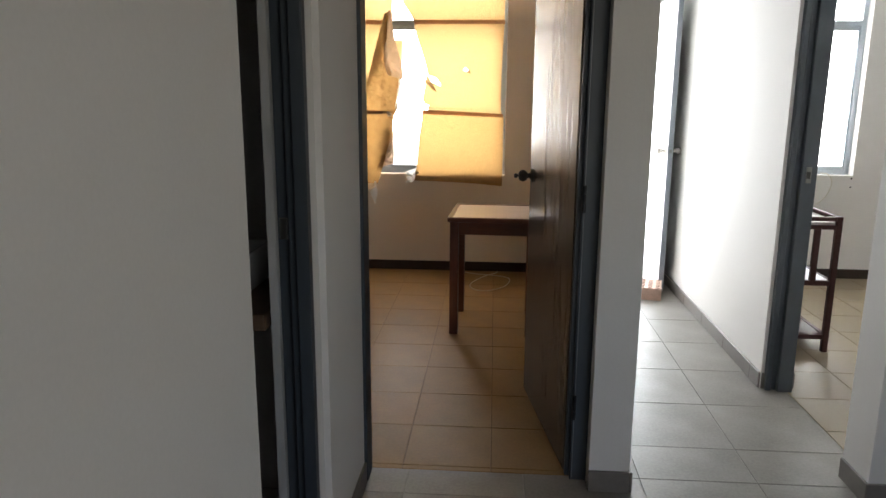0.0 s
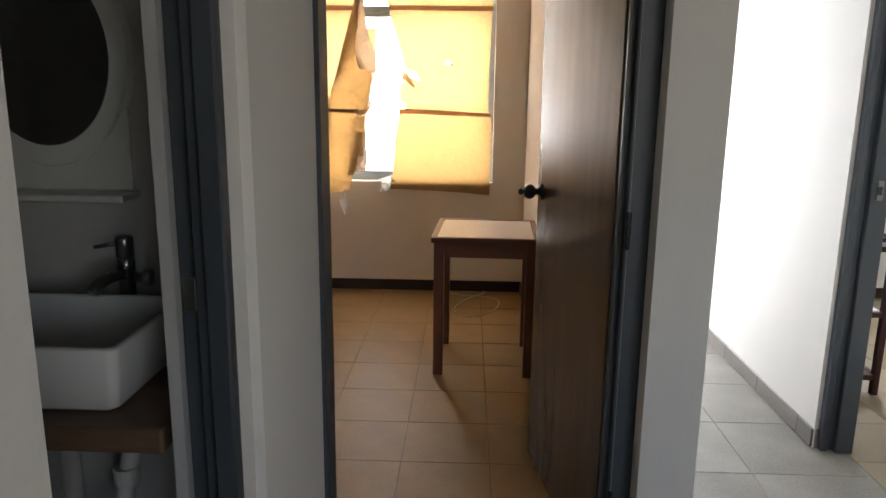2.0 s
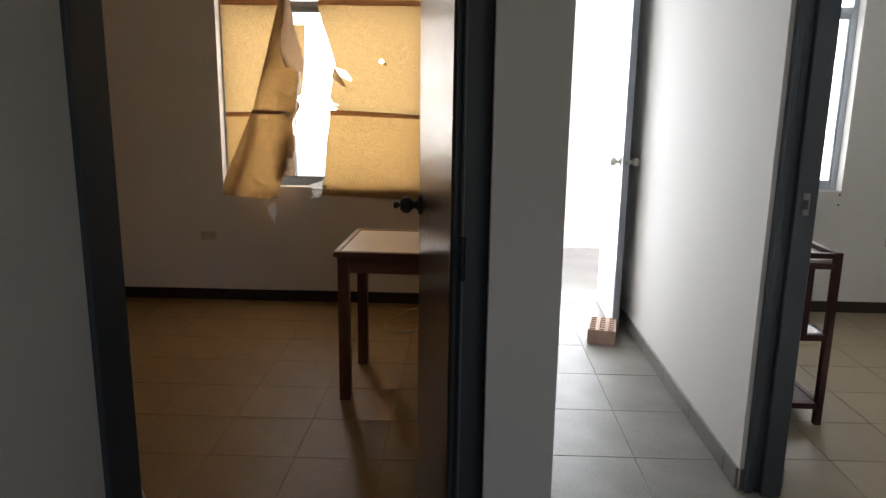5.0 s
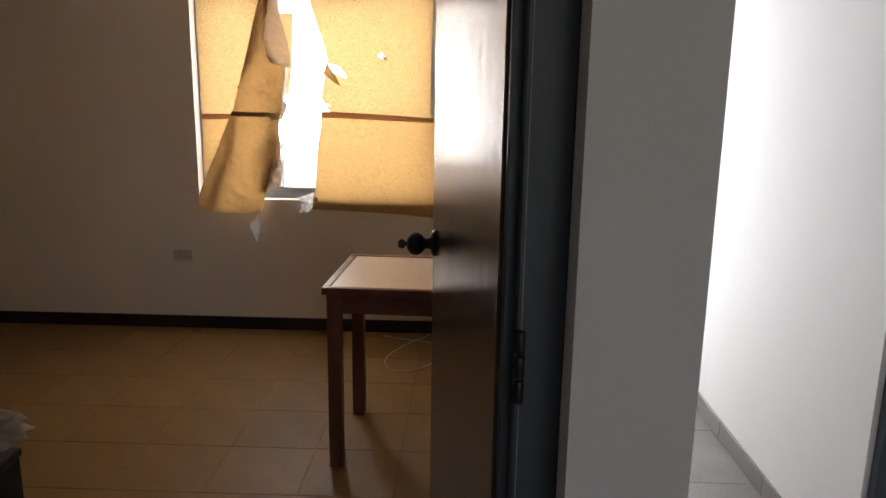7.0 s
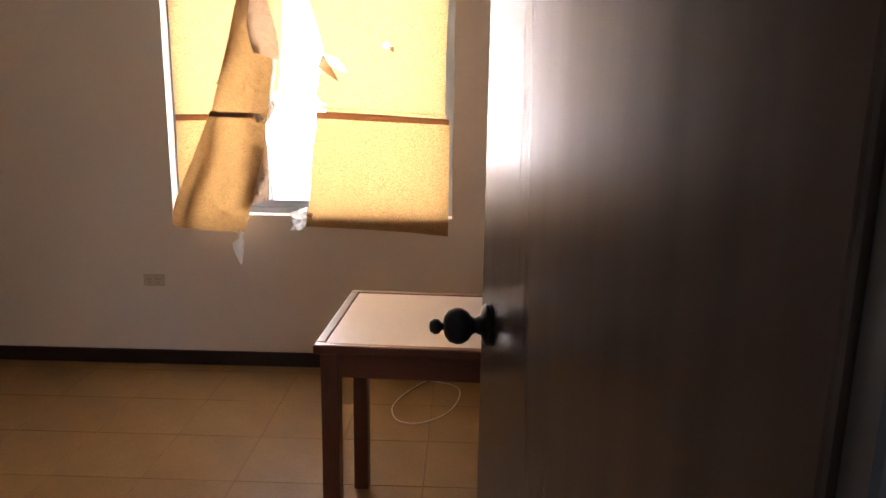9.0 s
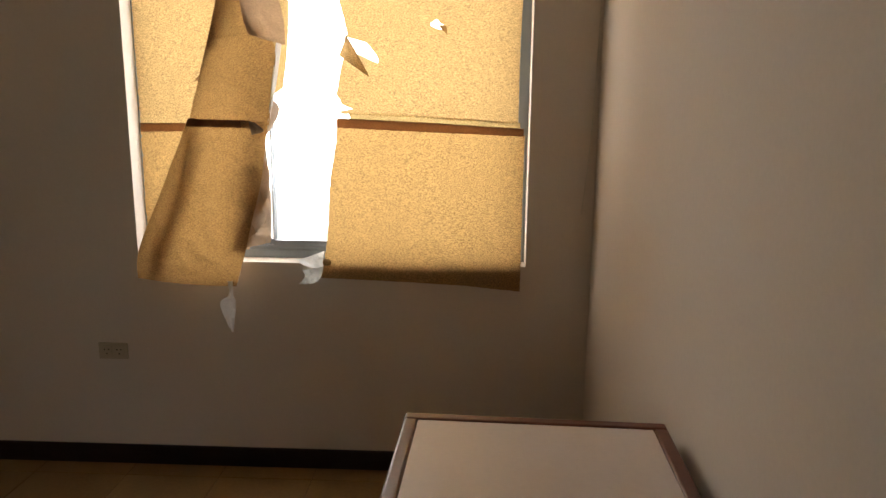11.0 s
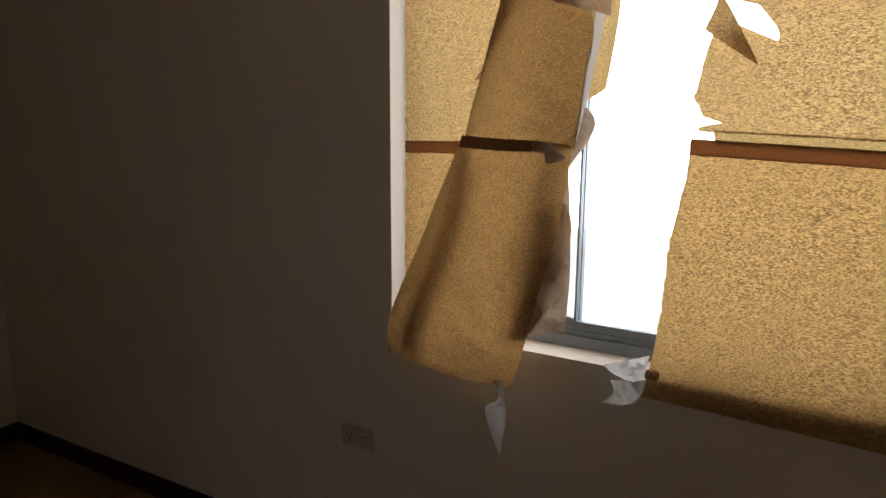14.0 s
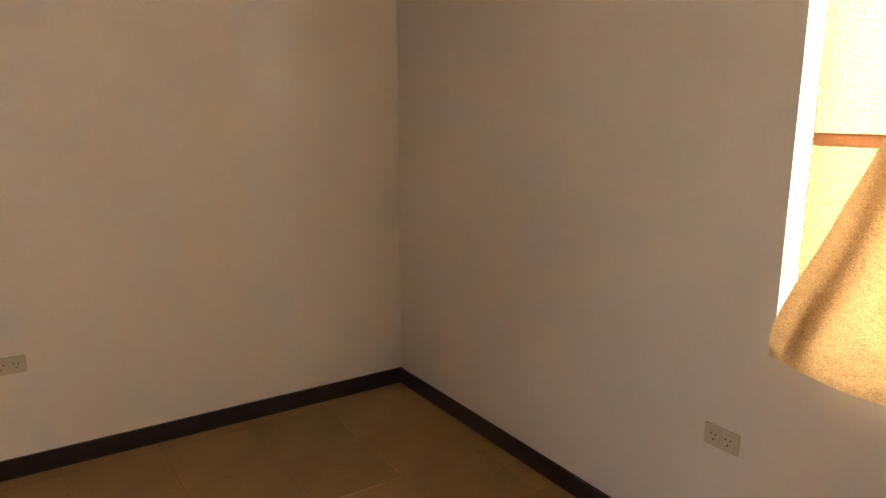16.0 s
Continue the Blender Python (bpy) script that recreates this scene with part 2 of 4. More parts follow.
def lathe(profile, n=24, axis="z", at=(0, 0, 0)):
    """profile: rows of (radius, height)"""
    bm = bmesh.new()
    rings = []
    for r, h in profile:
        ring = []
        for i in range(n):
            a = 2 * math.pi * i / n
            c, s = r * math.cos(a), r * math.sin(a)
            p = {"z": (c, s, h), "x": (h, c, s), "y": (c, h, s)}[axis]
            ring.append(bm.verts.new((p[0] + at[0], p[1] + at[1], p[2] + at[2])))
        rings.append(ring)
    for a, b in zip(rings, rings[1:]):
        for i in range(n):
            bm.faces.new((a[i], a[(i + 1) % n], b[(i + 1) % n], b[i]))
    bm.faces.new(rings[0][::-1])
    bm.faces.new(rings[-1])
    bmesh.ops.recalc_face_normals(bm, faces=bm.faces[:])
    return bm


def tube(points, r, n=10, closed=False):
    """a round bar along smooth points"""
    bm = bmesh.new()
    pts = [Vector(p) for p in points]
    rings = []
    for i, p in enumerate(pts):
        d = (pts[min(i + 1, len(pts) - 1)] - pts[max(i - 1, 0)]).normalized()
        side = d.cross(Vector((0, 0, 1)))
        if side.length < 0.01:
            side = d.cross(Vector((1, 0, 0)))
        side.normalize()
        up = side.cross(d)
        rings.append([bm.verts.new(p + r * (math.cos(2 * math.pi * k / n) * side + math.sin(2 * math.pi * k / n) * up)) for k in range(n)])
    for a, b in zip(rings, rings[1:]):
        for k in range(n):
            bm.faces.new((a[k], a[(k + 1) % n], b[(k + 1) % n], b[k]))
    bm.faces.new(rings[0][::-1])
    bm.faces.new(rings[-1])
    bmesh.ops.recalc_face_normals(bm, faces=bm.faces[:])
    return bm


def spline(points, steps=8):
    """points on a smooth curve through the given ones"""
    p = [Vector(points[0])] + [Vector(q) for q in points] + [Vector(points[-1])]
    out = []
    for a, b, c, d in zip(p, p[1:], p[2:], p[3:]):
        for i in range(steps):
            t = i / steps
            out.append(0.5 * (2 * b + (c - a) * t + (2 * a - 5 * b + 4 * c - d) * t * t + (3 * b - a - 3 * c + d) * t ** 3))
    return out + [p[-2]]


def mesh_of(name, bm, mat, smooth=False):
    me = bpy.data.meshes.new(name)
    bm.to_mesh(me)
    bm.free()
    me.materials.append(mat)
    if smooth:
        me.shade_smooth()
    return me


def part(name, bm, mat, parent=None, label="", smooth=False):
    ob = new(name, mesh_of(name, bm, mat, smooth))
    if parent:
        ob.parent = parent
    if label:
        ob["label"] = label
    return ob


def thing(name, label, category, at=(0, 0, 0), group="", m=None):
    ob = new(name)
    ob.matrix_world = m if m else Matrix.Translation(at)
    return tagged(ob, label, category, group)


def structure(name, bm, mat, label, category):
    return tagged(part(name, bm, mat), label, category, kind="structure")


# ---------------------------------------------------------------- walls
H = 2.45           # ceiling height
DOOR_H = 2.04
N0, N1 = 5.818, 5.968   # bedroom window wall
WX0, WX1, WZ0, WZ1 = -0.665, 0.657, 0.755, 2.25   # bedroom window opening
RX0, RX1, RZ0 = 2.40, 3.235, 0.785                # side room window opening

structure("wall_north", boxes((-2.59, WX0, N0, N1, 0, H), (WX1, 0.875, N0, N1, 0, H), (WX0, WX1, N0, N1, 0, WZ0), (WX0, WX1, N0, N1, WZ1, H)),
          M_ROOM, "cream painted bedroom wall with a window opening", "wall")
structure("wall_west", boxes((-2.59, -2.441, 2.57, N0, 0, H)), M_ROOM, "cream painted bedroom side wall", "wall")
structure("wall_east", boxes((0.875, 0.885, 2.80, N1, 0, H)), M_ROOM, "cream painted wall beside the table", "wall")
structure("wall_partition", boxes((0.885, 1.07, 2.80, 6.15, 0, H), (0.93, 1.07, 2.65, 2.80, 0, H)), M_HALL, "white wall between bedroom and corridor", "wall")
structure("wall_south", boxes((-2.59, 0.0, 2.652, 2.80, 0, H), (0.0, 0.118, 2.651, 2.80, 0, H), (0.118, 0.93, 2.65, 2.80, DOOR_H + 0.035, H)),
          M_ROOM, "painted wall around the bedroom doorway", "wall")
structure("wall_hall_west", boxes((0.015, 0.14, 2.15, 2.65, 0, H), (0.015, 0.121, 2.112, 2.15, 0, H), (0.113, 0.121, 2.082, 2.112, 0, H), (0.03, 0.165, -1.7, 1.5, 0, H), (0.03, 0.14, 1.5, 2.112, DOOR_H + 0.03, H)),
          M_HALL, "white hall wall with the bathroom doorway", "wall")
structure("wall_corridor_east", boxes((1.86, 2.01, 3.63, 6.15, 0, H), (1.86, 2.01, 2.82, 3.63, DOOR_H + 0.03, H)), M_HALL,
          "white corridor wall beside an open doorway", "wall")
structure("wall_hall_corner", boxes((1.866, 4.4, 2.64, 2.82, 0, H)), M_HALL, "white wall corner beside the doorway", "wall")
structure("wall_corridor_end", boxes((1.07, 1.12, 6.0, 6.15, 0, H), (1.82, 1.86, 6.0, 6.15, 0, H), (1.12, 1.82, 6.0, 6.15, 2.03, H)), M_HALL,
          "white wall around the terrace doorway", "wall")
structure("wall_side_room_north", boxes((2.01, RX0, 5.85, 6.0, 0, H), (RX1, 4.4, 5.85, 6.0, 0, H), (RX0, RX1, 5.85, 6.0, 0, RZ0), (RX0, RX1, 5.85, 6.0, WZ1, H)),
          M_HALL, "white wall with a tall window", "wall")
structure("wall_far_east", boxes((4.4, 4.55, -1.7, 6.0, 0, H)), M_HALL, "plain white wall", "wall")
# unseen opening, added to let the hall fill lamp through
structure("wall_hall_south", boxes((0.03, 1.6, -1.85, -1.7, 0, H), (3.4, 4.4, -1.85, -1.7, 0, H), (1.6, 3.4, -1.85, -1.7, 0, 0.9), (1.6, 3.4, -1.85, -1.7, 2.1, H)), M_HALL, "plain white wall with an added unseen opening", "wall")
structure("wall_bathroom", boxes((-1.9, 0.015, 2.57, 2.65, 0, H), (-2.05, -1.9, 0.2, 2.57, 0, H), (-1.9, 0.03, 0.1, 0.2, 0, H)), M_BATH, "dark grey bathroom wall", "wall")
structure("ceiling", boxes((-2.6, 4.55, -1.85, 6.15, H, H + 0.12)), M_CEIL, "plain white ceiling", "ceiling")


# ---------------------------------------------------------------- openings
def frame_jamb(parent, name, steps):
    """an upright door jamb out of stepped strips"""
    bm = boxes(*steps)
    bmesh.ops.bevel(bm, geom=bm.edges[:], offset=0.0025, segments=1, affect="EDGES")
    return part(name, bm, M_FRAME, parent)


# bedroom door frame
door_1 = thing("door_1", "dark slate-blue frame of the bedroom doorway", "door frame", (0.5, 2.72, 0))
door_1["kind"] = "structure"
door_1.matrix_world = Matrix.Identity(4)
frame_jamb(door_1, "jamb", [(0.119, 0.152, 2.643, 2.732, 0, DOOR_H), (0.119, 0.140, 2.730, 2.803, 0, DOOR_H)])
frame_jamb(door_1, "jamb", [(0.872, 0.930, 2.715, 2.745, 0, DOOR_H), (0.857, 0.930, 2.743, 2.768, 0, DOOR_H), (0.894, 0.930, 2.766, 2.812, 0, DOOR_H)])
# light slit between leaf and jamb, painted as a thin pale strip
part("slit_light", boxes((0.8780, 0.8794, 2.7132, 2.7148, 0.0, DOOR_H)), M_DOOR_EDGE, door_1, "thin pale strip painted as the light slit by the hinge")
for z in (0.28, 1.02, 1.76):
    h = part("hinge", soft_box(0.8700, 0.8790, 2.7095, 2.7148, z - 0.046, z + 0.046, 0.001, 1), M_KNOB, door_1, "dark steel hinge")
    for k in range(3):
        part("knuckle", lathe([(0.005, z - 0.045 + 0.031 * k), (0.0062, z - 0.043 + 0.031 * k), (0.0062, z - 0.018 + 0.031 * k), (0.005, z - 0.016 + 0.031 * k)], 12, "z", (0.8775, 2.7095, 0)), M_KNOB, h, smooth=True)
frame_jamb(door_1, "head", [(0.118, 0.93, 2.645, 2.815, DOOR_H, DOOR_H + 0.035)])

# bathroom door frame
door_2 = thing("door_2", "slate-blue bathroom door frame with a steel strike plate", "door frame")
door_2["kind"] = "structure"
frame_jamb(door_2, "jamb", [(0.068, 0.112, 2.062, 2.111, 0, DOOR_H), (0.090, 0.123, 2.045, 2.080, 0, DOOR_H), (0.035, 0.070, 2.084, 2.111, 0, DOOR_H)])
part("stop", boxes((0.013, 0.034, 2.066, 2.111, 0, DOOR_H)), M_FRAME_EDGE, door_2, "worn light grey edge strip")
frame_jamb(door_2, "jamb", [(0.02, 0.12, 1.498, 1.53, 0, DOOR_H)])
frame_jamb(door_2, "head", [(0.013, 0.12, 1.53, 2.062, DOOR_H, DOOR_H + 0.03)])
part("strike_plate", soft_box(0.040, 0.062, 2.079, 2.086, 0.995, 1.05, 0.002), M_STEEL, door_2, "steel strike plate")

# side room door frame
door_3 = thing("door_3", "slate-blue door frame of the bright side room", "door frame")
door_3["kind"] = "structure"
frame_jamb(door_3, "jamb", [(1.876, 1.90, 3.598, 3.632, 0, DOOR_H), (1.895, 1.93, 3.61, 3.632, 0, DOOR_H), (1.925, 1.992, 3.585, 3.632, 0, DOOR_H)])
frame_jamb(door_3, "head", [(1.876, 1.992, 2.82, 3.598, DOOR_H, DOOR_H + 0.03)])
part("strike_plate", soft_box(1.944, 1.966, 3.579, 3.587, 0.985, 1.055, 0.002), M_STEEL, door_3, "steel strike plate")
part("latch_hole", boxes((1.944, 1.960, 3.577, 3.5795, 1.005, 1.035)), M_SLOT, door_3)


def door_leaf(name, hinge, angle, width, mat, edge_mat, label, knob_mat, knob_z, height=2.02, inset=0.062, keyed=True, thick=0.038, hinge_side=1):
    """a flush leaf that reaches from its hinge along local y"""
    d = thing(name, label, "door", m=Matrix.Translation((hinge[0], hinge[1], 0)) @ Matrix.Rotation(radians(angle), 4, "Z"))
    part("leaf", soft_box(-thick / 2, thick / 2, 0.0, width, 0.008, height, 0.003), mat, d)
    part("edge_strip", soft_box(-thick / 2 + 0.002, thick / 2 - 0.002, width, width + 0.003, 0.012, height - 0.004, 0.001, 1), edge_mat, d, "plain edge strip")
    for side in (-1, 1):
        s = side
        prof = [(0.033, 0.0), (0.034, 0.006), (0.029, 0.010), (0.016, 0.014), (0.012, 0.024), (0.015, 0.030), (0.023, 0.036), (0.0285, 0.046), (0.029, 0.055), (0.025, 0.066), (0.016, 0.073), (0.008, 0.075)]
        k = part("knob", lathe([(r * 0.88, s * (thick / 2 + h * 0.86)) for r, h in prof], 24, "x", (0, width - inset, knob_z)), knob_mat, d, smooth=True)
        if keyed:
            part("key_button", lathe([(r * 0.88, s * (thick / 2 + h * 0.86)) for r, h in ((0.005, 0.073), (0.006, 0.078), (0.0115, 0.083), (0.0125, 0.090), (0.008, 0.097), (0.003, 0.098))], 16, "x", (0, width - inset, knob_z)), knob_mat, k, smooth=True)
    part("latch", soft_box(-0.008, 0.008, width + 0.002, width + 0.010, knob_z - 0.012, knob_z + 0.012, 0.002, 1), M_STEEL, d)
    for z in (0.28, 1.02, 1.76):
        part("hinge", lathe([(0.0065, z - 0.045), (0.007, z - 0.043), (0.007, z + 0.043), (0.0065, z + 0.045)], 12, "z", (hinge_side * (thick / 2 + 0.004), -0.004, 0)), M_KNOB, d)
    return d


door_leaf("bedroom_door", (0.871, 2.772), 8.66, 0.760, M_DOOR, M_DOOR, "dark varnished bedroom door standing open with a black knob", M_KNOB, 1.014)
door_leaf("terrace_door", (1.80, 5.99), 180 - 2.6, 0.66, M_DOOR_WHITE, M_DOOR_EDGE, "white terrace door standing open with nickel knobs", M_NICKEL, 0.987, height=2.02, inset=0.06, keyed=False, hinge_side=-1)


# ---------------------------------------------------------------- windows
def window(name, x0, x1, y, z0, z1, mullion, transom, label, metal):
    w = thing(name, label, "window")
    w["kind"] = "structure"
    e = 0.032
    part("window_frame", boxes((x0, x0 + e, y - 0.03, y + 0.03, z0, z1), (x1 - e, x1, y - 0.03, y + 0.03, z0, z1), (x0 + e, x1 - e, y - 0.03, y + 0.03, z0, z0 + 0.028),
                               (x0 + e, x1 - e, y - 0.03, y + 0.03, z1 - e, z1), (x0 + e, x1 - e, y - 0.028, y + 0.028, transom - 0.02, transom + 0.02)), metal, w)
    part("track", boxes((x0 + e, x1 - e, y - 0.022, y - 0.018, z0 + 0.028, z0 + 0.040), (x0 + e, x1 - e, y + 0.002, y + 0.006, z0 + 0.028, z0 + 0.040)), metal, w)
    for a, b, yy, wl, wr in ((x0 + e, mullion + 0.003, y + 0.012, 0.013, 0.010), (mullion - 0.003, x1 - e, y - 0.012, 0.005, 0.013)):
        p = part("sash", boxes((a, a + wl, yy - 0.009, yy + 0.009, z0 + 0.041, transom - 0.021), (b - wr, b, yy - 0.009, yy + 0.009, z0 + 0.041, transom - 0.021),
                               (a + wl, b - wr, yy - 0.009, yy + 0.009, z0 + 0.041, z0 + 0.060), (a + wl, b - wr, yy - 0.009, yy + 0.009, transom - 0.05, transom - 0.021)), metal, w)
        g = part("pane", boxes((a + wl, b - wr, yy - 0.002, yy + 0.002, z0 + 0.060, transom - 0.05)), M_GLASS, p)
        g.visible_shadow = False
    g = part("pane", boxes((x0 + e, x1 - e, y - 0.002, y + 0.002, transom + 0.02, z1 - e)), M_GLASS, w)
    g.visible_shadow = False
    return w


window("window_1", WX0, WX1, 5.925, WZ0, WZ1, -0.216, 1.875, "grey aluminium sliding window behind torn brown paper", M_ALU)
window("window_2", RX0, RX1, 5.955, RZ0, WZ1, 2.80, 1.875, "aluminium sliding window, paled by painted bloom, over a white wall", M_ALU_BLOOM)


# ---------------------------------------------------------------- baseboards
def skirting(name, x0, x1, y0, y1, h, mat, label):
    structure(name, soft_box(x0, x1, y0, y1, 0, h, 0.004), mat, label, "baseboard")


BB = 0.0735
DARK = "dark brown baseboard along the wall foot"
skirting("baseboard", -2.441, 0.875, N0 - 0.012, N0, BB, M_BASE_DARK, DARK)
skirting("baseboard", -2.441, -2.429, 2.80, N0 - 0.012, BB, M_BASE_DARK, DARK)
skirting("baseboard", 0.863, 0.875, 2.83, N0 - 0.012, BB, M_BASE_DARK, DARK)
skirting("baseboard", -2.429, 0.118, 2.80, 2.812, BB, M_BASE_DARK, DARK)
skirting("baseboard", 2.022, 4.388, 5.838, 5.85, BB, M_BASE_DARK, DARK)
skirting("baseboard", 4.388, 4.4, 2.82, 5.85, BB, M_BASE_DARK, DARK)
skirting("baseboard", 2.01, 2.022, 3.64, 5.85, BB, M_BASE_DARK, DARK)


def tiled_skirting(name, a, b, normal, h=0.078, piece=0.4185, start=0.0):
    """ceramic strips along the foot of a wall from a to b"""
    base = thing(name, "grey ceramic baseboard tiles along the wall foot", "baseboard")
    base["kind"] = "structure"
    a, b, nrm = Vector((*a, 0)), Vector((*b, 0)), Vector((*normal, 0))
    length = (b - a).length
    d = (b - a) / length
    s = 0.0
    first = start if start else piece
    while s < length - 0.01:
        e = min(length, s + (first if s == 0 else piece))
        p, q = a + d * (s + 0.0012), a + d * (e - 0.0012)
        xs, ys = [p.x, q.x, (p + nrm * 0.010).x], [p.y, q.y, (p + nrm * 0.010).y]
        part("tile", soft_box(min(xs), max(xs), min(ys), max(ys), 0.001, h, 0.002, 1), M_BASE_GREY, base)
        s = e
    return base


tiled_skirting("baseboard", (1.86, 3.632), (1.86, 5.998), (-1, 0), start=0.12)
tiled_skirting("baseboard", (0.927, 2.65), (1.07, 2.65), (0, -1))
tiled_skirting("baseboard", (1.07, 2.64), (1.07, 5.998), (1, 0), start=0.2)
tiled_skirting("baseboard", (0.14, 2.152), (0.14, 2.640), (1, 0), start=0.2)
tiled_skirting("baseboard", (0.165, -1.7), (0.165, 1.5), (1, 0))
tiled_skirting("baseboard", (1.866, 2.63), (1.866, 2.82), (-1, 0))
tiled_skirting("baseboard", (1.856, 2.64), (4.39, 2.64), (0, -1))
tiled_skirting("baseboard", (1.862, 3.63), (1.878, 3.63), (0, -1))
tiled_skirting("baseboard", (1.994, 3.63), (2.012, 3.63), (0, -1))
# ---------------------------------------------------------------- paper over the bedroom window
def along(rows, z):
    """value at height z from rows of (z, value), ascending"""
    if z <= rows[0][0]:
        return rows[0][1]
    for (a, u), (b, v) in zip(rows, rows[1:]):
        if z <= b:
            return u + (v - u) * (z - a) / (b - a)
    return rows[-1][1]


def inside(p, poly):
    hit = False
    for (x0, z0), (x1, z1) in zip(poly, poly[1:] + poly[:1]):
        if (z0 > p[1]) != (z1 > p[1]) and p[0] < (x1 - x0) * (p[1] - z0) / (z1 - z0) + x0:
            hit = not hit
    return hit


def sheet(left, right, z0, z1, y, holes=(), ragged=0.004, wave=0.004, cell=0.009, tilt=0.0, sag=0.0):
    """a hanging paper sheet with torn sides; left and right are rows of (z, x), z0 and z1 rows of (x, z)"""
    bm = bmesh.new()
    nu, nv = 80, max(8, int((z1[0][1] - z0[0][1]) / cell))
    grid, rim = [], {}
    for j in range(nv + 1):
        row = []
        v = j / nv
        zm = z0[0][1] + (z1[0][1] - z0[0][1]) * v
        xl = along(left, zm) + ragged * noise.noise((7.0, zm * 55, y)) + ragged * noise.noise((3.0, zm * 160, y))
        xr = along(right, zm) + 0.3 * ragged * noise.noise((17.0, zm * 40, y))
        for i in range(nu + 1):
            x = xl + (xr - xl) * i / nu
            za = along(z0, x) + 0.4 * ragged * noise.noise((x * 60, 2.0, y))
            zb = along(z1, x)
            z = za + (zb - za) * v
            d = wave * noise.noise((x * 4.5, z * 3.0, y * 3)) + 0.35 * wave * noise.noise((x * 16, z * 14, 5.0)) - tilt * max(0.0, 0.9 - z)
            row.append(bm.verts.new((x, y + d - sag * math.sin(math.pi * v), z)))
        grid.append(row)
    for j in range(nv):
        for i in range(nu):
            c = [(grid[j + b][i + a].co.x, grid[j + b][i + a].co.z) for a, b in ((0, 0), (1, 1))]
            mid = ((c[0][0] + c[1][0]) / 2, (c[0][1] + c[1][1]) / 2)
            gone = [h for h in holes if inside(mid, h)]
            if gone:
                for v in (grid[j][i], grid[j][i + 1], grid[j + 1][i + 1], grid[j + 1][i]):
                    rim[v] = gone[0]
            else:
                bm.faces.new((grid[j][i], grid[j][i + 1], grid[j + 1][i + 1], grid[j + 1][i]))
    for v, poly in rim.items():
        best = None
        for (xa, za), (xb, zb) in zip(poly, poly[1:] + poly[:1]):
            a, d = Vector((xa, za)), Vector((xb - xa, zb - za))
            s = max(0.0, min(1.0, (Vector((v.co.x, v.co.z)) - a).dot(d) / d.length_squared))
            q = a + d * s
            gap = (q - Vector((v.co.x, v.co.z))).length
            if best is None or gap < best[0]:
                best = (gap, q)
        if best[0] < 0.02:
            v.co.x, v.co.z = best[1]
    for v in [v for v in bm.verts if not v.link_faces]:
        bm.verts.remove(v)
    return bm


def loft(left, right, n=16, m=48, bulge=0.0, crumple=0.004, freq=14.0, ridge=0.0):
    """a curved paper strip between two smooth edges"""
    a, b = spline(left, 12), spline(right, 12)
    bm = bmesh.new()
    grid = []
    for j in range(m + 1):
        u = j / m
        p, q = a[min(len(a) - 1, round(u * (len(a) - 1)))], b[min(len(b) - 1, round(u * (len(b) - 1)))]
        row = []
        for i in range(n + 1):
            s = i / n
            c = p.lerp(q, s)
            c = c + Vector((0, -bulge * math.sin(math.pi * s), 0))
            k = crumple * noise.noise(c * freq) + 0.4 * crumple * noise.noise(c * freq * 3.1)
            k += ridge * (abs(noise.noise(c * freq * 1.3 + Vector((4, 9, 2)))) + 0.5 * abs(noise.noise(c * freq * 2.9)))
            row.append(bm.verts.new(c + Vector((0.3 * k, -k, 0.2 * k))))
        grid.append(row)
    for j in range(m):
        for i in range(n):
            bm.faces.new((grid[j][i], grid[j][i + 1], grid[j + 1][i + 1], grid[j + 1][i]))
    return bm


PAPER = "brown kraft paper sheets taped over the window"
right_paper = thing("paper_covering", PAPER + ", torn along one side", "paper", group="window papers")
edge = [(0.69, -0.036), (0.76, -0.022), (0.90, -0.004), (1.05, 0.004), (1.15, 0.022), (1.25, 0.034), (1.27, 0.050), (1.275, 0.085), (1.285, 0.05), (1.30, 0.040), (1.32, 0.030),
        (1.40, 0.046), (1.46, 0.060), (1.51, 0.068), (1.60, 0.045), (1.70, 0.012), (1.80, -0.020), (1.90, -0.040), (2.02, -0.12), (2.25, -0.13)]
redge = [(0.69, 0.640), (1.20, 0.640), (1.24, 0.640), (2.3, 0.640)]
redge_up = [(1.19, 0.618), (1.5, 0.618), (1.9, 0.632), (2.3, 0.635)]
tear = [(0.052, 1.50), (0.075, 1.492), (0.129, 1.478), (0.160, 1.440), (0.172, 1.412), (0.118, 1.436), (0.085, 1.452), (0.050, 1.452)]
nick = [(0.322, 1.545), (0.340, 1.540), (0.352, 1.556), (0.362, 1.538), (0.378, 1.532), (0.368, 1.520), (0.350, 1.524), (0.338, 1.530)]
part("lower_sheet", sheet(edge, redge, [(-0.05, 0.706), (0.25, 0.697), (0.45, 0.688), (0.64, 0.671)], [(-0.05, 1.216), (0.64, 1.192)], 5.811, wave=0.0025), M_KRAFT_DEEP, right_paper)
part("upper_sheet", sheet(edge, redge_up, [(-0.05, 1.258), (0.3, 1.246), (0.64, 1.228)], [(-0.05, 1.862), (0.64, 1.862)], 5.811, (tear, nick)), M_KRAFT, right_paper)
part("worn_band", sheet([(1.1, 0.07)], [(1.1, 0.625)], [(-0.05, 1.238), (0.3, 1.226), (0.64, 1.208)], [(-0.05, 1.262), (0.3, 1.250), (0.64, 1.232)], 5.812, wave=0.0025), M_KRAFT_THIN, right_paper, "thin pale band of paper")
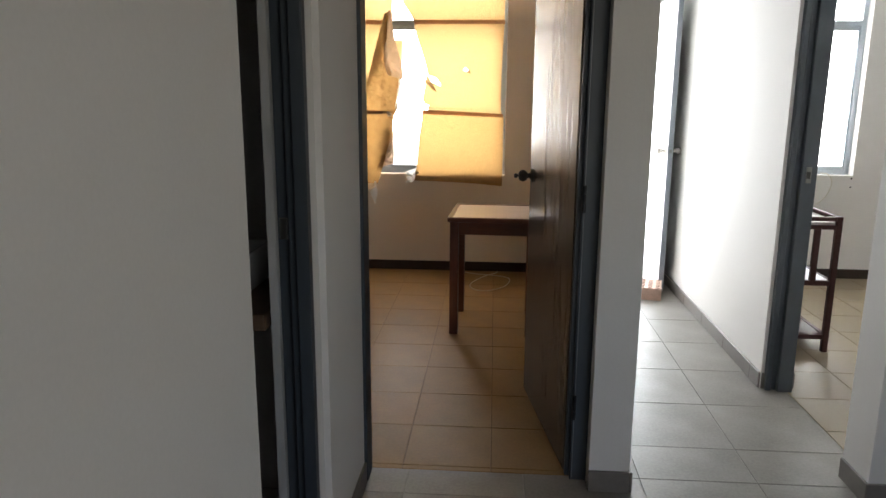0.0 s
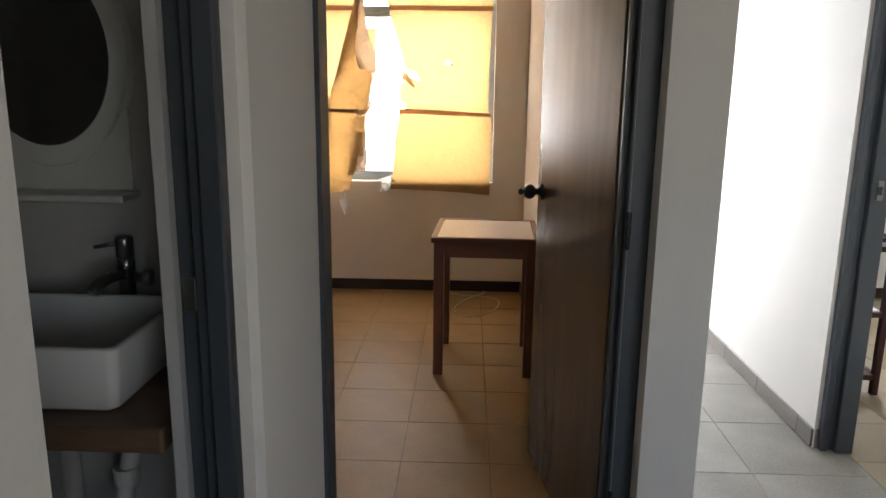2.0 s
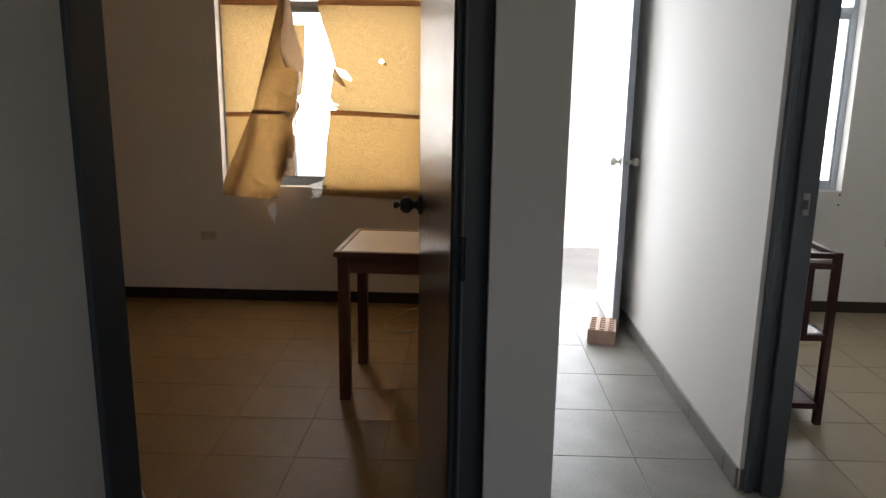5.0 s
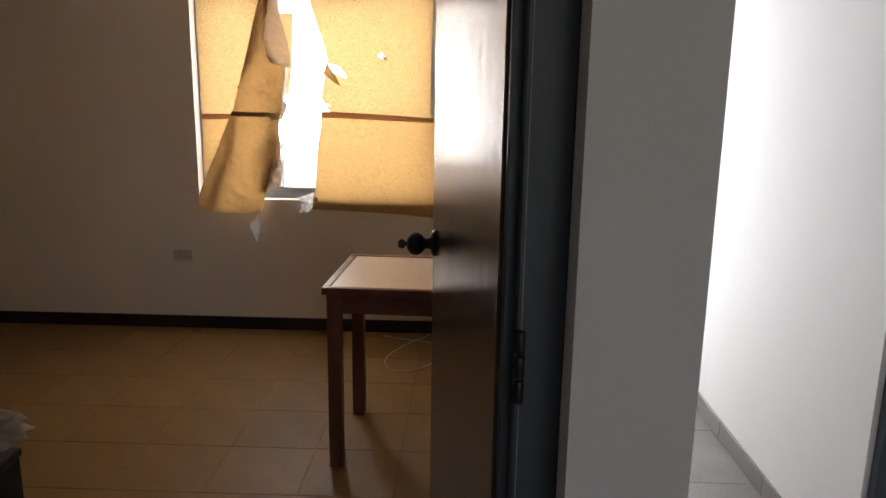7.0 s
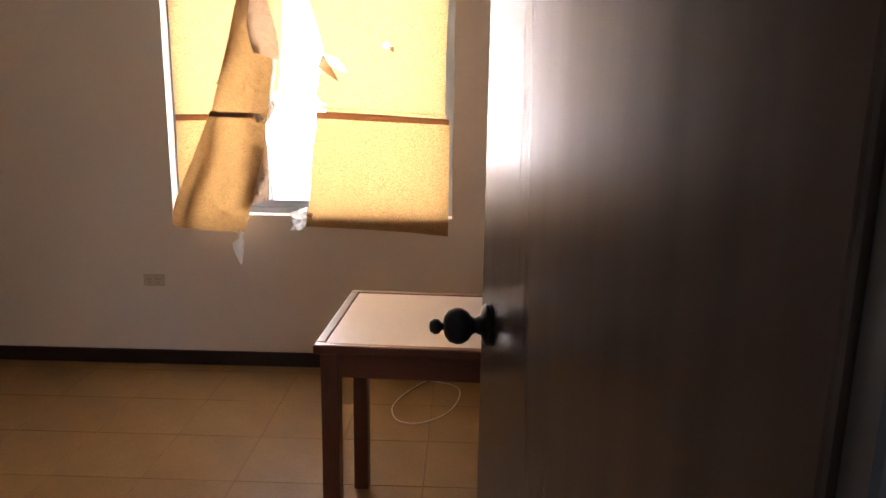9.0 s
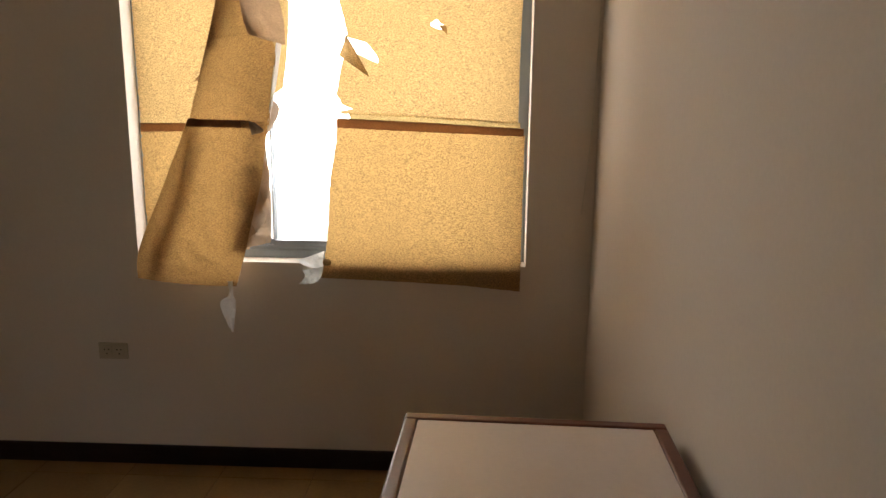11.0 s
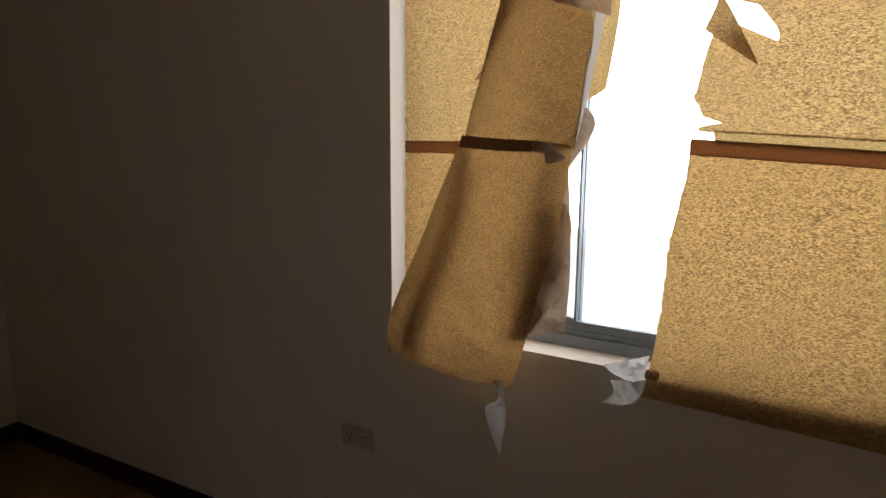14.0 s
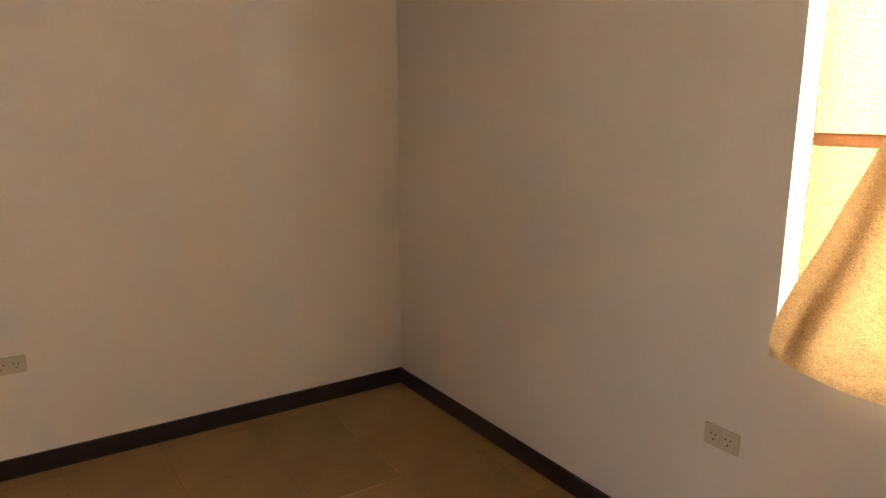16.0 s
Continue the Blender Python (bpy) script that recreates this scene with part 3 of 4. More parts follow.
part("seam", sheet([(1.1, 0.03)], [(1.1, 0.636)], [(-0.05, 1.2125), (0.64, 1.1885)], [(-0.05, 1.2435), (0.3, 1.2315), (0.64, 1.2135)], 5.806, wave=0.002), M_KRAFT_THICK, right_paper, "dark doubled seam")
part("seam", sheet([(1.8, -0.03)], [(1.8, 0.636)], [(-0.05, 1.858), (0.64, 1.858)], [(-0.05, 1.889), (0.64, 1.889)], 5.797, wave=0.002), M_KRAFT_THICK, right_paper, "dark doubled seam")
part("top_sheet", sheet(edge, redge_up, [(-0.2, 1.885), (0.64, 1.885)], [(-0.2, 2.23), (0.64, 2.23)], 5.800), M_KRAFT, right_paper)
part("torn_corner", loft([(0.064, 5.80, 1.505), (0.060, 5.785, 1.475), (0.046, 5.775, 1.436)], [(0.066, 5.80, 1.50), (0.095, 5.790, 1.455), (0.140, 5.795, 1.372)], 8, 12, 0.012, 0.002), M_KRAFT, right_paper, "torn corner curled into the room")
part("torn_corner", loft([(0.355, 5.80, 1.535), (0.362, 5.785, 1.525)], [(0.385, 5.80, 1.530), (0.388, 5.782, 1.500)], 4, 6, 0.004, 0.001), M_KRAFT, right_paper)
for left, right in (([(-0.108, 5.785, 0.772), (-0.096, 5.778, 0.764), (-0.082, 5.786, 0.752)], [(-0.018, 5.800, 0.802), (-0.020, 5.788, 0.775), (-0.022, 5.794, 0.742)]),
                    ([(-0.092, 5.786, 0.738), (-0.080, 5.772, 0.718), (-0.104, 5.780, 0.690)], [(-0.020, 5.794, 0.752), (-0.024, 5.782, 0.728), (-0.040, 5.784, 0.698)])):
    part("tape", loft(left, right, 12, 14, 0.010, 0.012, 24), M_TAPE, right_paper, "torn white tape")
part("curl", lathe([(0.004, 0.0), (0.010, 0.002), (0.012, 0.018), (0.009, 0.026), (0.003, 0.028)], 12, "x", (-0.022, 5.788, 0.765)), M_KRAFT, right_paper, smooth=True)

left_paper = thing("paper_covering", PAPER + ", hanging loose and folded", "paper", group="window papers")
ledge = [(0.70, -0.632), (1.2, -0.630), (1.6, -0.632), (2.3, -0.635)]
back_r = [(0.80, -0.60), (0.95, -0.54), (1.1, -0.48), (1.2, -0.44), (1.35, -0.385), (1.5, -0.33), (1.7, -0.26), (1.9, -0.20), (2.3, -0.18)]
part("lower_sheet", sheet(ledge, back_r, [(-0.65, 0.80), (-0.3, 0.83)], [(-0.65, 1.192), (-0.2, 1.200)], 5.832), M_KRAFT_DEEP, left_paper)
part("upper_sheet", sheet(ledge, back_r, [(-0.65, 1.213), (-0.2, 1.221)], [(-0.65, 1.862), (-0.1, 1.862)], 5.832), M_KRAFT, left_paper)
part("top_sheet", sheet(ledge, back_r, [(-0.65, 1.885), (-0.1, 1.885)], [(-0.65, 2.23), (-0.1, 2.23)], 5.832), M_KRAFT, left_paper)
part("seam", sheet(ledge, back_r, [(-0.65, 1.1885), (-0.2, 1.1965)], [(-0.65, 1.2165), (-0.2, 1.2245)], 5.829, wave=0.002), M_KRAFT_THICK, left_paper, "dark doubled seam")
part("seam", sheet(ledge, back_r, [(-0.65, 1.858), (-0.1, 1.858)], [(-0.65, 1.889), (-0.1, 1.889)], 5.829, wave=0.002), M_KRAFT_THICK, left_paper, "dark doubled seam")
# the loose layer that hangs in front, blown away from the wall
fold_top = [(-0.25, 5.79, 1.93), (-0.315, 5.785, 1.70), (-0.366, 5.785, 1.51), (-0.410, 5.785, 1.360), (-0.450, 5.785, 1.222)]
free_top = [(-0.205, 5.78, 1.93), (-0.228, 5.745, 1.75), (-0.222, 5.71, 1.58), (-0.142, 5.71, 1.465), (-0.150, 5.715, 1.350), (-0.168, 5.72, 1.218)]
part("loose_upper_sheet", loft(fold_top, free_top, 26, 60, 0.024, 0.008, 11, 0.006), M_KRAFT_LOOSE_DIM, left_paper)
fold_low = [(-0.453, 5.780, 1.228), (-0.490, 5.780, 1.140), (-0.540, 5.780, 1.027), (-0.590, 5.780, 0.920), (-0.634, 5.782, 0.820), (-0.654, 5.786, 0.760), (-0.658, 5.790, 0.698)]
free_low = [(-0.172, 5.718, 1.228), (-0.184, 5.720, 1.140), (-0.204, 5.725, 1.030), (-0.236, 5.730, 0.920), (-0.264, 5.740, 0.820), (-0.286, 5.750, 0.750), (-0.308, 5.755, 0.684)]
part("loose_lower_sheet", loft(fold_low, free_low, 26, 64, 0.026, 0.008, 10, 0.006), M_KRAFT_LOOSE_DIM, left_paper)
part("folded_margin", loft([(x + 0.004, y + 0.012, z) for x, y, z in fold_top[:4]], [(-0.185, 5.80, 1.93), (-0.232, 5.795, 1.70), (-0.302, 5.79, 1.51), (-0.424, 5.785, 1.352)], 8, 30, 0.0, 0.004), M_KRAFT_LOOSE_DIM, left_paper, "edge folded over behind the sheet")
part("folded_margin", loft([(-0.440, 5.795, 1.205), (-0.485, 5.79, 1.027), (-0.575, 5.79, 0.82), (-0.590, 5.785, 0.74)], [(-0.395, 5.79, 1.205), (-0.425, 5.785, 1.027), (-0.515, 5.78, 0.82), (-0.545, 5.78, 0.74)], 8, 30, 0.0, 0.004), M_KRAFT_LOOSE_DIM, left_paper, "edge folded over behind the sheet")
part("seam", loft([(-0.448, 5.776, 1.2360), (-0.456, 5.775, 1.2100)], [(-0.215, 5.724, 1.2320), (-0.222, 5.724, 1.2100)], 18, 4, 0.034, 0.003), M_KRAFT_THICK, left_paper, "dark doubled seam")
part("turned_corner", loft([(-0.226, 5.700, 1.232), (-0.222, 5.695, 1.212), (-0.216, 5.695, 1.188)], [(-0.206, 5.700, 1.226), (-0.180, 5.700, 1.204), (-0.186, 5.700, 1.196)], 6, 10, 0.006, 0.002), M_KRAFT_FOLD, left_paper, "small turned-up corner")
# white tape material puts the front light on this kraft edge into its colour
part("lit_folded_edge", loft([(-0.170, 5.714, 1.225), (-0.152, 5.710, 1.350), (-0.133, 5.706, 1.470)], [(-0.166, 5.722, 1.235), (-0.140, 5.722, 1.350), (-0.119, 5.726, 1.480)], 6, 20, 0.003, 0.002), M_TAPE, left_paper, "folded edge with front light put into its pale colour")
part("folded_piece", loft([(-0.214, 5.80, 1.300), (-0.235, 5.775, 1.20), (-0.268, 5.775, 1.084), (-0.285, 5.778, 0.95), (-0.292, 5.78, 0.812)], [(-0.178, 5.81, 1.260), (-0.200, 5.785, 1.20), (-0.192, 5.78, 1.067), (-0.186, 5.775, 0.95), (-0.190, 5.77, 0.834)], 30, 70, 0.02, 0.012, 8, 0.034), M_KRAFT_FOLD, left_paper)
part("inner_sheet", loft([(-0.225, 5.80, 1.48), (-0.232, 5.795, 1.40), (-0.255, 5.79, 1.26)], [(-0.185, 5.83, 1.49), (-0.178, 5.82, 1.45), (-0.192, 5.815, 1.275)], 10, 24, 0.01, 0.010, 14), M_KRAFT_FOLD, left_paper)
part("folded_flap", loft([(-0.170, 5.742, 1.290), (-0.195, 5.742, 1.200), (-0.235, 5.75, 1.105)], [(-0.190, 5.785, 1.310), (-0.150, 5.78, 1.256), (-0.236, 5.755, 1.120)], 18, 30, 0.014, 0.006, 12, 0.014), M_KRAFT_FOLD, left_paper)
part("torn_strip", loft([(-0.235, 5.750, 1.135), (-0.262, 5.75, 1.03), (-0.285, 5.752, 0.92), (-0.315, 5.757, 0.82)], [(-0.214, 5.755, 1.125), (-0.180, 5.755, 1.06), (-0.214, 5.757, 0.92), (-0.262, 5.760, 0.81)], 8, 28, 0.008, 0.006, 18), M_KRAFT_PALE, left_paper)
part("torn_corner", loft([(-0.222, 5.775, 1.95), (-0.236, 5.745, 1.75), (-0.242, 5.71, 1.62), (-0.232, 5.70, 1.54), (-0.215, 5.70, 1.492)], [(-0.204, 5.775, 1.95), (-0.168, 5.745, 1.75), (-0.128, 5.71, 1.62), (-0.106, 5.70, 1.53), (-0.104, 5.70, 1.458)], 14, 36, 0.02, 0.012, 13), M_KRAFT_PALE, left_paper, "torn corner folded down")
part("torn_corner", loft([(-0.205, 5.85, 1.75), (-0.205, 5.845, 1.50), (-0.190, 5.84, 1.312)], [(-0.12, 5.85, 1.75), (-0.130, 5.845, 1.50), (-0.150, 5.84, 1.335)], 10, 20, -0.01, 0.006, 16), M_KRAFT_THIN, left_paper, "thin translucent backing")
part("hanging_tag", loft([(-0.340, 5.757, 0.700), (-0.334, 5.752, 0.655), (-0.366, 5.750, 0.622), (-0.332, 5.752, 0.530)], [(-0.318, 5.747, 0.705), (-0.316, 5.745, 0.655), (-0.308, 5.742, 0.630), (-0.324, 5.750, 0.526)], 5, 24, 0.004, 0.003, 30), M_TAPE, left_paper, "torn white tape")
# ---------------------------------------------------------------- bedroom table
TX0, TX1, TY0, TY1, TZ = 0.3355, 0.842, 4.243, 4.782, 0.684
table = thing("table", "dark reddish wooden table with a pale top against the wall", "table", ((TX0 + TX1) / 2, (TY0 + TY1) / 2, 0))


def local(ob, name, bm, mat, label="", smooth=False):
    o = part(name, bm, mat, ob, label, smooth)
    o.matrix_parent_inverse = ob.matrix_world.inverted()
    return o


bm = boxes((TX0 + 0.028, TX1 - 0.028, TY0 + 0.028, TY1 - 0.028, TZ - 0.022, TZ))
local(table, "tabletop", bm, M_LAMINATE, "pale beige laminate tabletop")
for d in ((TX0, TX1, TY0, TY0 + 0.027), (TX0, TX1, TY1 - 0.027, TY1)):
    local(table, "edge_trim", soft_box(*d, TZ - 0.024, TZ + 0.003, 0.005, 3), M_WOOD_X, "reddish wooden edge")
for d in ((TX0, TX0 + 0.027, TY0 + 0.027, TY1 - 0.027), (TX1 - 0.027, TX1, TY0 + 0.027, TY1 - 0.027)):
    local(table, "edge_trim", soft_box(*d, TZ - 0.024, TZ + 0.003, 0.005, 3), M_WOOD, "reddish wooden edge")
LEG = 0.048
for x in (TX0 + 0.012, TX1 - 0.012 - LEG):
    for y in (TY0 + 0.026, TY1 - 0.026 - LEG):
        local(table, "leg", soft_box(x, x + LEG, y, y + LEG, 0, TZ - 0.024, 0.003), M_WOOD)
for y in (TY0 + 0.034, TY1 - 0.056):
    local(table, "apron", soft_box(TX0 + 0.012 + LEG, TX1 - 0.012 - LEG, y, y + 0.022, TZ - 0.098, TZ - 0.024, 0.002), M_WOOD_X)
for x in (TX0 + 0.020, TX1 - 0.042):
    local(table, "apron", soft_box(x, x + 0.022, TY0 + 0.026 + LEG, TY1 - 0.026 - LEG, TZ - 0.098, TZ - 0.024, 0.002), M_WOOD)
table.matrix_world = table.matrix_world @ Matrix.Rotation(radians(-2.3), 4, "Z")

# ---------------------------------------------------------------- cable, outlets, box, bag
loop = [(0.366, 5.745, 0.004), (0.46, 5.70, 0.004), (0.58, 5.665, 0.005), (0.675, 5.625, 0.004), (0.712, 5.555, 0.004), (0.695, 5.42, 0.004), (0.64, 5.30, 0.004), (0.545, 5.222, 0.004),
        (0.46, 5.24, 0.004), (0.424, 5.33, 0.004), (0.43, 5.42, 0.004), (0.475, 5.53, 0.006), (0.545, 5.64, 0.011), (0.60, 5.72, 0.005), (0.625, 5.79, 0.004)]
tagged(part("cable", tube(spline(loop, 8), 0.0028, 8), M_CABLE, smooth=True), "thin white cable lying in a loop on the floor tiles", "cable")

coil = [(0.02, 2.801, 0.44), (0.03, 2.83, 0.445)]
for k in range(29):
    a = math.pi / 2 - 2 * math.pi * k / 14
    coil.append((0.070 + (0.052 - 0.006 * (k // 14)) * math.cos(a), 2.846 + 0.0008 * k, 0.372 - 0.010 * (k // 14) + 0.060 * math.sin(a)))
tagged(part("cable", tube(spline(coil + [(0.05, 2.84, 0.42), (0.03, 2.801, 0.43)], 3), 0.0028, 8), M_CABLE, smooth=True), "coiled white cable hanging from the wall beside the doorway", "cable")


def outlet(m, label):
    """a double socket plate; local x along the wall, local y out of it"""
    o = thing("wall_outlet", label, "outlet", m=m, group="wall outlets")
    part("plate", soft_box(-0.052, 0.052, 0.0, 0.007, -0.030, 0.030, 0.003), M_PLATE, o)
    for sx in (-0.022, 0.022):
        s = part("socket", soft_box(sx - 0.018, sx + 0.018, 0.006, 0.009, -0.020, 0.020, 0.001, 1), M_PLATE, o)
        for dx, dz in ((-0.007, 0.006), (0.007, 0.006), (0.0, -0.009)):
            part("slot", lathe([(0.0026, 0.0085), (0.0026, 0.0096)], 10, "y", (sx + dx, 0, dz)), M_SLOT, s)
    return o


WORN = "ivory plastic double wall outlet below the window"
outlet(Matrix.Translation((-0.777, N0, 0.426)) @ Matrix.Rotation(math.pi, 4, "Z"), WORN)
outlet(Matrix.Translation((-2.441, 4.301, 0.405)) @ Matrix.Rotation(-math.pi / 2, 4, "Z"), "ivory plastic double wall outlet on the cream wall")
outlet(Matrix.Translation((3.60, 5.85, 0.468)) @ Matrix.Rotation(math.pi, 4, "Z"), "ivory plastic double wall outlet on the white wall")

crate = thing("box", "black plastic box standing on the floor tiles", "box", (-0.66, 3.65, 0))
bm = soft_box(-0.85, -0.473, 3.50, 3.785, 0.0, 0.285, 0.008)
local(crate, "body", bm, M_BLACK)
local(crate, "lid", soft_box(-0.856, -0.468, 3.495, 3.790, 0.286, 0.312, 0.006), M_BLACK)


def crumpled(center, size, seed, n=28, spikes=0.5):
    """a crumpled film bag lying in a heap"""
    bm = bmesh.new()
    bmesh.ops.create_icosphere(bm, subdivisions=4, radius=1.0)
    for v in bm.verts:
        d = v.co.copy()
        k = 0.72 + spikes * noise.noise(d * 1.7 + Vector((seed, 0, 0))) + 0.22 * noise.noise(d * 5.5 + Vector((seed, 3, 0))) + 0.1 * noise.noise(d * 13)
        p = Vector((d.x * size[0] * k, d.y * size[1] * k, max(-0.98, d.z * k) * size[2]))
        v.co = p + Vector(center)
    lo = min(v.co.z for v in bm.verts)
    for v in bm.verts:
        v.co.z -= lo
        v.co.z += center[2]
    return bm


tagged(part("plastic_bag", crumpled((-0.590, 3.65, 0.312), (0.22, 0.14, 0.112), 4.0), M_BAG), "crumpled pale plastic bag lying on the black box", "bag")

# ---------------------------------------------------------------- corridor brick
br = thing("brick", "red clay brick with rows of holes holding the door open", "brick", m=Matrix.Translation((1.676, 5.225, 0)) @ Matrix.Rotation(radians(-13), 4, "Z"))
BW, BL, BH = 0.075, 0.125, 0.083
bm = bmesh.new()
xs = [-BW]
for i in range(3):
    c = -BW + (i + 0.5) * 2 * BW / 3
    xs += [c - 0.015, c + 0.015]
xs.append(BW)
ys = [-BL]
for i in range(6):
    c = -BL + (i + 0.5) * 2 * BL / 6
    ys += [c - 0.0125, c + 0.0125]
ys.append(BL)
solid = []
for i in range(len(xs) - 1):
    for j in range(len(ys) - 1):
        if not (i % 2 == 1 and j % 2 == 1):
            solid.append((xs[i], xs[i + 1], ys[j], ys[j + 1], 0.012, BH))
for d in solid:
    box(bm, *d)
box(bm, -BW, BW, -BL, BL, 0.0, 0.012)
bmesh.ops.remove_doubles(bm, verts=bm.verts[:], dist=0.0002)
pairs = {}
for f in bm.faces[:]:
    key = tuple(round(c, 4) for c in f.calc_center_median())
    pairs.setdefault(key, []).append(f)
bmesh.ops.delete(bm, geom=[f for fs in pairs.values() if len(fs) > 1 for f in fs], context="FACES_ONLY")
part("body", bm, M_BRICK, br)
# dark sheet painted as the shade deep in the holes
part("hole_shade", boxes((-BW + 0.004, BW - 0.004, -BL + 0.004, BL - 0.004, 0.013, 0.016)), M_HOLE_SHADE, br)

# ---------------------------------------------------------------- side room rack
rack = thing("rack", "dark maroon wooden rack with pale boards against the wall", "shelf", (2.21, 4.6, 0))
P = 0.030
X0, X1, Y0, Y1 = 2.040, 2.402, 4.158, 5.05
for x in (X0, X1 - P):
    for y in (Y0, Y1 - P):
        local(rack, "post", soft_box(x, x + P, y, y + P, 0, 0.745, 0.003), M_RACK)
for y in (Y0 + 0.002, Y1 - P + 0.002):
    for z, h in ((0.720, 0.022), (0.676, 0.022), (0.372, 0.026), (0.072, 0.026)):
        local(rack, "rail", soft_box(X0 + P, X1 - P, y, y + 0.024, z, z + h, 0.002, 1), M_RACK)
    local(rack, "strut", soft_box(2.268, 2.298, y, y + 0.024, 0.398, 0.676, 0.002, 1), M_RACK)
    local(rack, "strut", soft_box(2.145, 2.175, y, y + 0.024, 0.398, 0.676, 0.002, 1), M_RACK)
for z, h in ((0.720, 0.022), (0.372, 0.026), (0.072, 0.026)):
    local(rack, "rail", soft_box(X1 - P + 0.003, X1 - 0.003, Y0 + P, Y1 - P, z, z + h, 0.002, 1), M_RACK)
    local(rack, "rail", soft_box(X0 + 0.003, X0 + P - 0.003, Y0 + P, Y1 - P, z, z + h, 0.002, 1), M_RACK)
local(rack, "shelf_board", soft_box(X0 + P, X1 - P, Y0 + 0.027, Y1 - P, 0.698, 0.712, 0.002, 1), M_RACK_TOP, "pale board")
local(rack, "shelf_board", soft_box(X0 + P, X1 - P, Y0 + 0.027, Y1 - P, 0.384, 0.400, 0.002, 1), M_RACK_TOP, "pale board")
local(rack, "shelf_board", soft_box(X0 + P, X1 - P, Y0 + 0.027, Y1 - P, 0.082, 0.098, 0.002, 1), M_RACK, "dark maroon board")
tagged(part("paper_stack", soft_box(2.09, 2.30, 4.30, 4.62, 0.712, 0.765, 0.006), M_WHITE_PLASTIC), "low white stack lying on the rack", "papers")
tagged(part("window_cord", tube(spline([(3.0, 5.86, 0.80), (3.05, 5.842, 0.795), (3.085, 5.84, 0.74), (3.07, 5.842, 0.66), (3.03, 5.843, 0.60), (2.99, 5.844, 0.57)], 8), 0.0035, 8), M_CABLE, smooth=True),
       "thin white cord hanging from the window sill", "cord")

for z in (0.764, 0.700):
    tagged(part("screw", lathe([(0.006, -0.004), (0.006, 0.001), (0.003, 0.003)], 10, "y", (3.226, 5.848, z)), M_SLOT), "small dark screw head in the white wall", "screw", "wall screws")

# ---------------------------------------------------------------- bathroom
counter = thing("counter", "brown wooden bathroom counter", "counter", (-0.5, 2.3, 0))
local(counter, "worktop", soft_box(-1.2, -0.002, 2.06, 2.568, 0.755, 0.800, 0.004), M_COUNTER)
local(counter, "side_panel", soft_box(-1.2, -1.16, 2.08, 2.56, 0.0, 0.754, 0.003), M_COUNTER)
local(counter, "bracket", soft_box(-0.06, -0.004, 2.40, 2.566, 0.60, 0.754, 0.003), M_COUNTER)

basin = thing("sink", "white ceramic vessel sink on the wooden counter", "sink", (-0.33, 2.26, 0.80))


def vessel(x0, x1, y0, y1, z0, z1, t=0.014):
    bm = bmesh.new()
    rings = []
    for inset, z in ((0.030, z0), (0.012, z0 + 0.012), (0.0, z1 - 0.004), (0.002, z1), (t, z1), (t + 0.004, z1 - 0.006), (0.045, z0 + 0.03), (0.09, z0 + 0.018)):
        ring = []
        for cx, cy, a0 in ((x1, y1, 0), (x0, y1, 90), (x0, y0, 180), (x1, y0, 270)):
            r = 0.016
            sx, sy = (-1 if cx == x1 else 1), (-1 if cy == y1 else 1)
            ox, oy = cx + sx * (inset + r), cy + sy * (inset + r)
            for k in range(7):
                a = radians(a0 + 15 * k)
                ring.append(bm.verts.new((ox + r * math.cos(a), oy + r * math.sin(a), z)))
        rings.append(ring)
    n = len(rings[0])
    for a, b in zip(rings, rings[1:]):
        for i in range(n):
            bm.faces.new((a[i], a[(i + 1) % n], b[(i + 1) % n], b[i]))
    bm.faces.new(rings[0][::-1])
    bm.faces.new(rings[-1])
    bmesh.ops.recalc_face_normals(bm, faces=bm.faces[:])
    return bm


local(basin, "bowl", vessel(-0.55, -0.083, 2.09, 2.42, 0.801, 0.922), M_CERAMIC, smooth=True)
local(basin, "drain", lathe([(0.022, 0.8195), (0.022, 0.823), (0.014, 0.824)], 16, "z", (-0.33, 2.26, 0)), M_STEEL)

tap = thing("faucet", "dark chrome single-lever faucet behind the sink", "faucet", (-0.24, 2.47, 0.80))
local(tap, "body", lathe([(0.026, 0.80), (0.026, 0.806), (0.017, 0.812), (0.016, 0.955), (0.018, 0.958), (0.018, 0.985), (0.015, 0.988)], 24, "z", (-0.240, 2.47, 0)), M_CHROME_DARK, smooth=True)
local(tap, "cap", lathe([(0.014, 0.988), (0.0185, 0.991), (0.0185, 1.030), (0.017, 1.034), (0.006, 1.036)], 24, "z", (-0.240, 2.47, 0)), M_CHROME_DARK, smooth=True)
local(tap, "spout", tube(spline([(-0.241, 2.458, 0.955), (-0.250, 2.425, 0.957), (-0.260, 2.39, 0.950), (-0.265, 2.372, 0.936)], 6), 0.013, 14), M_CHROME_DARK, smooth=True)
local(tap, "lever", tube([(-0.252, 2.467, 1.020), (-0.274, 2.463, 1.017), (-0.300, 2.458, 1.012)], 0.0045, 10), M_CHROME_DARK, smooth=True)
local(tap, "side_valve", lathe([(0.010, -0.222), (0.011, -0.205), (0.017, -0.202), (0.017, -0.188), (0.012, -0.185)], 16, "x", (0, 2.47, 0.945)), M_CHROME_DARK, smooth=True)

mirror = thing("mirror", "oval bathroom mirror in a white plastic frame with a shelf", "mirror", (-0.44, 2.56, 1.3))


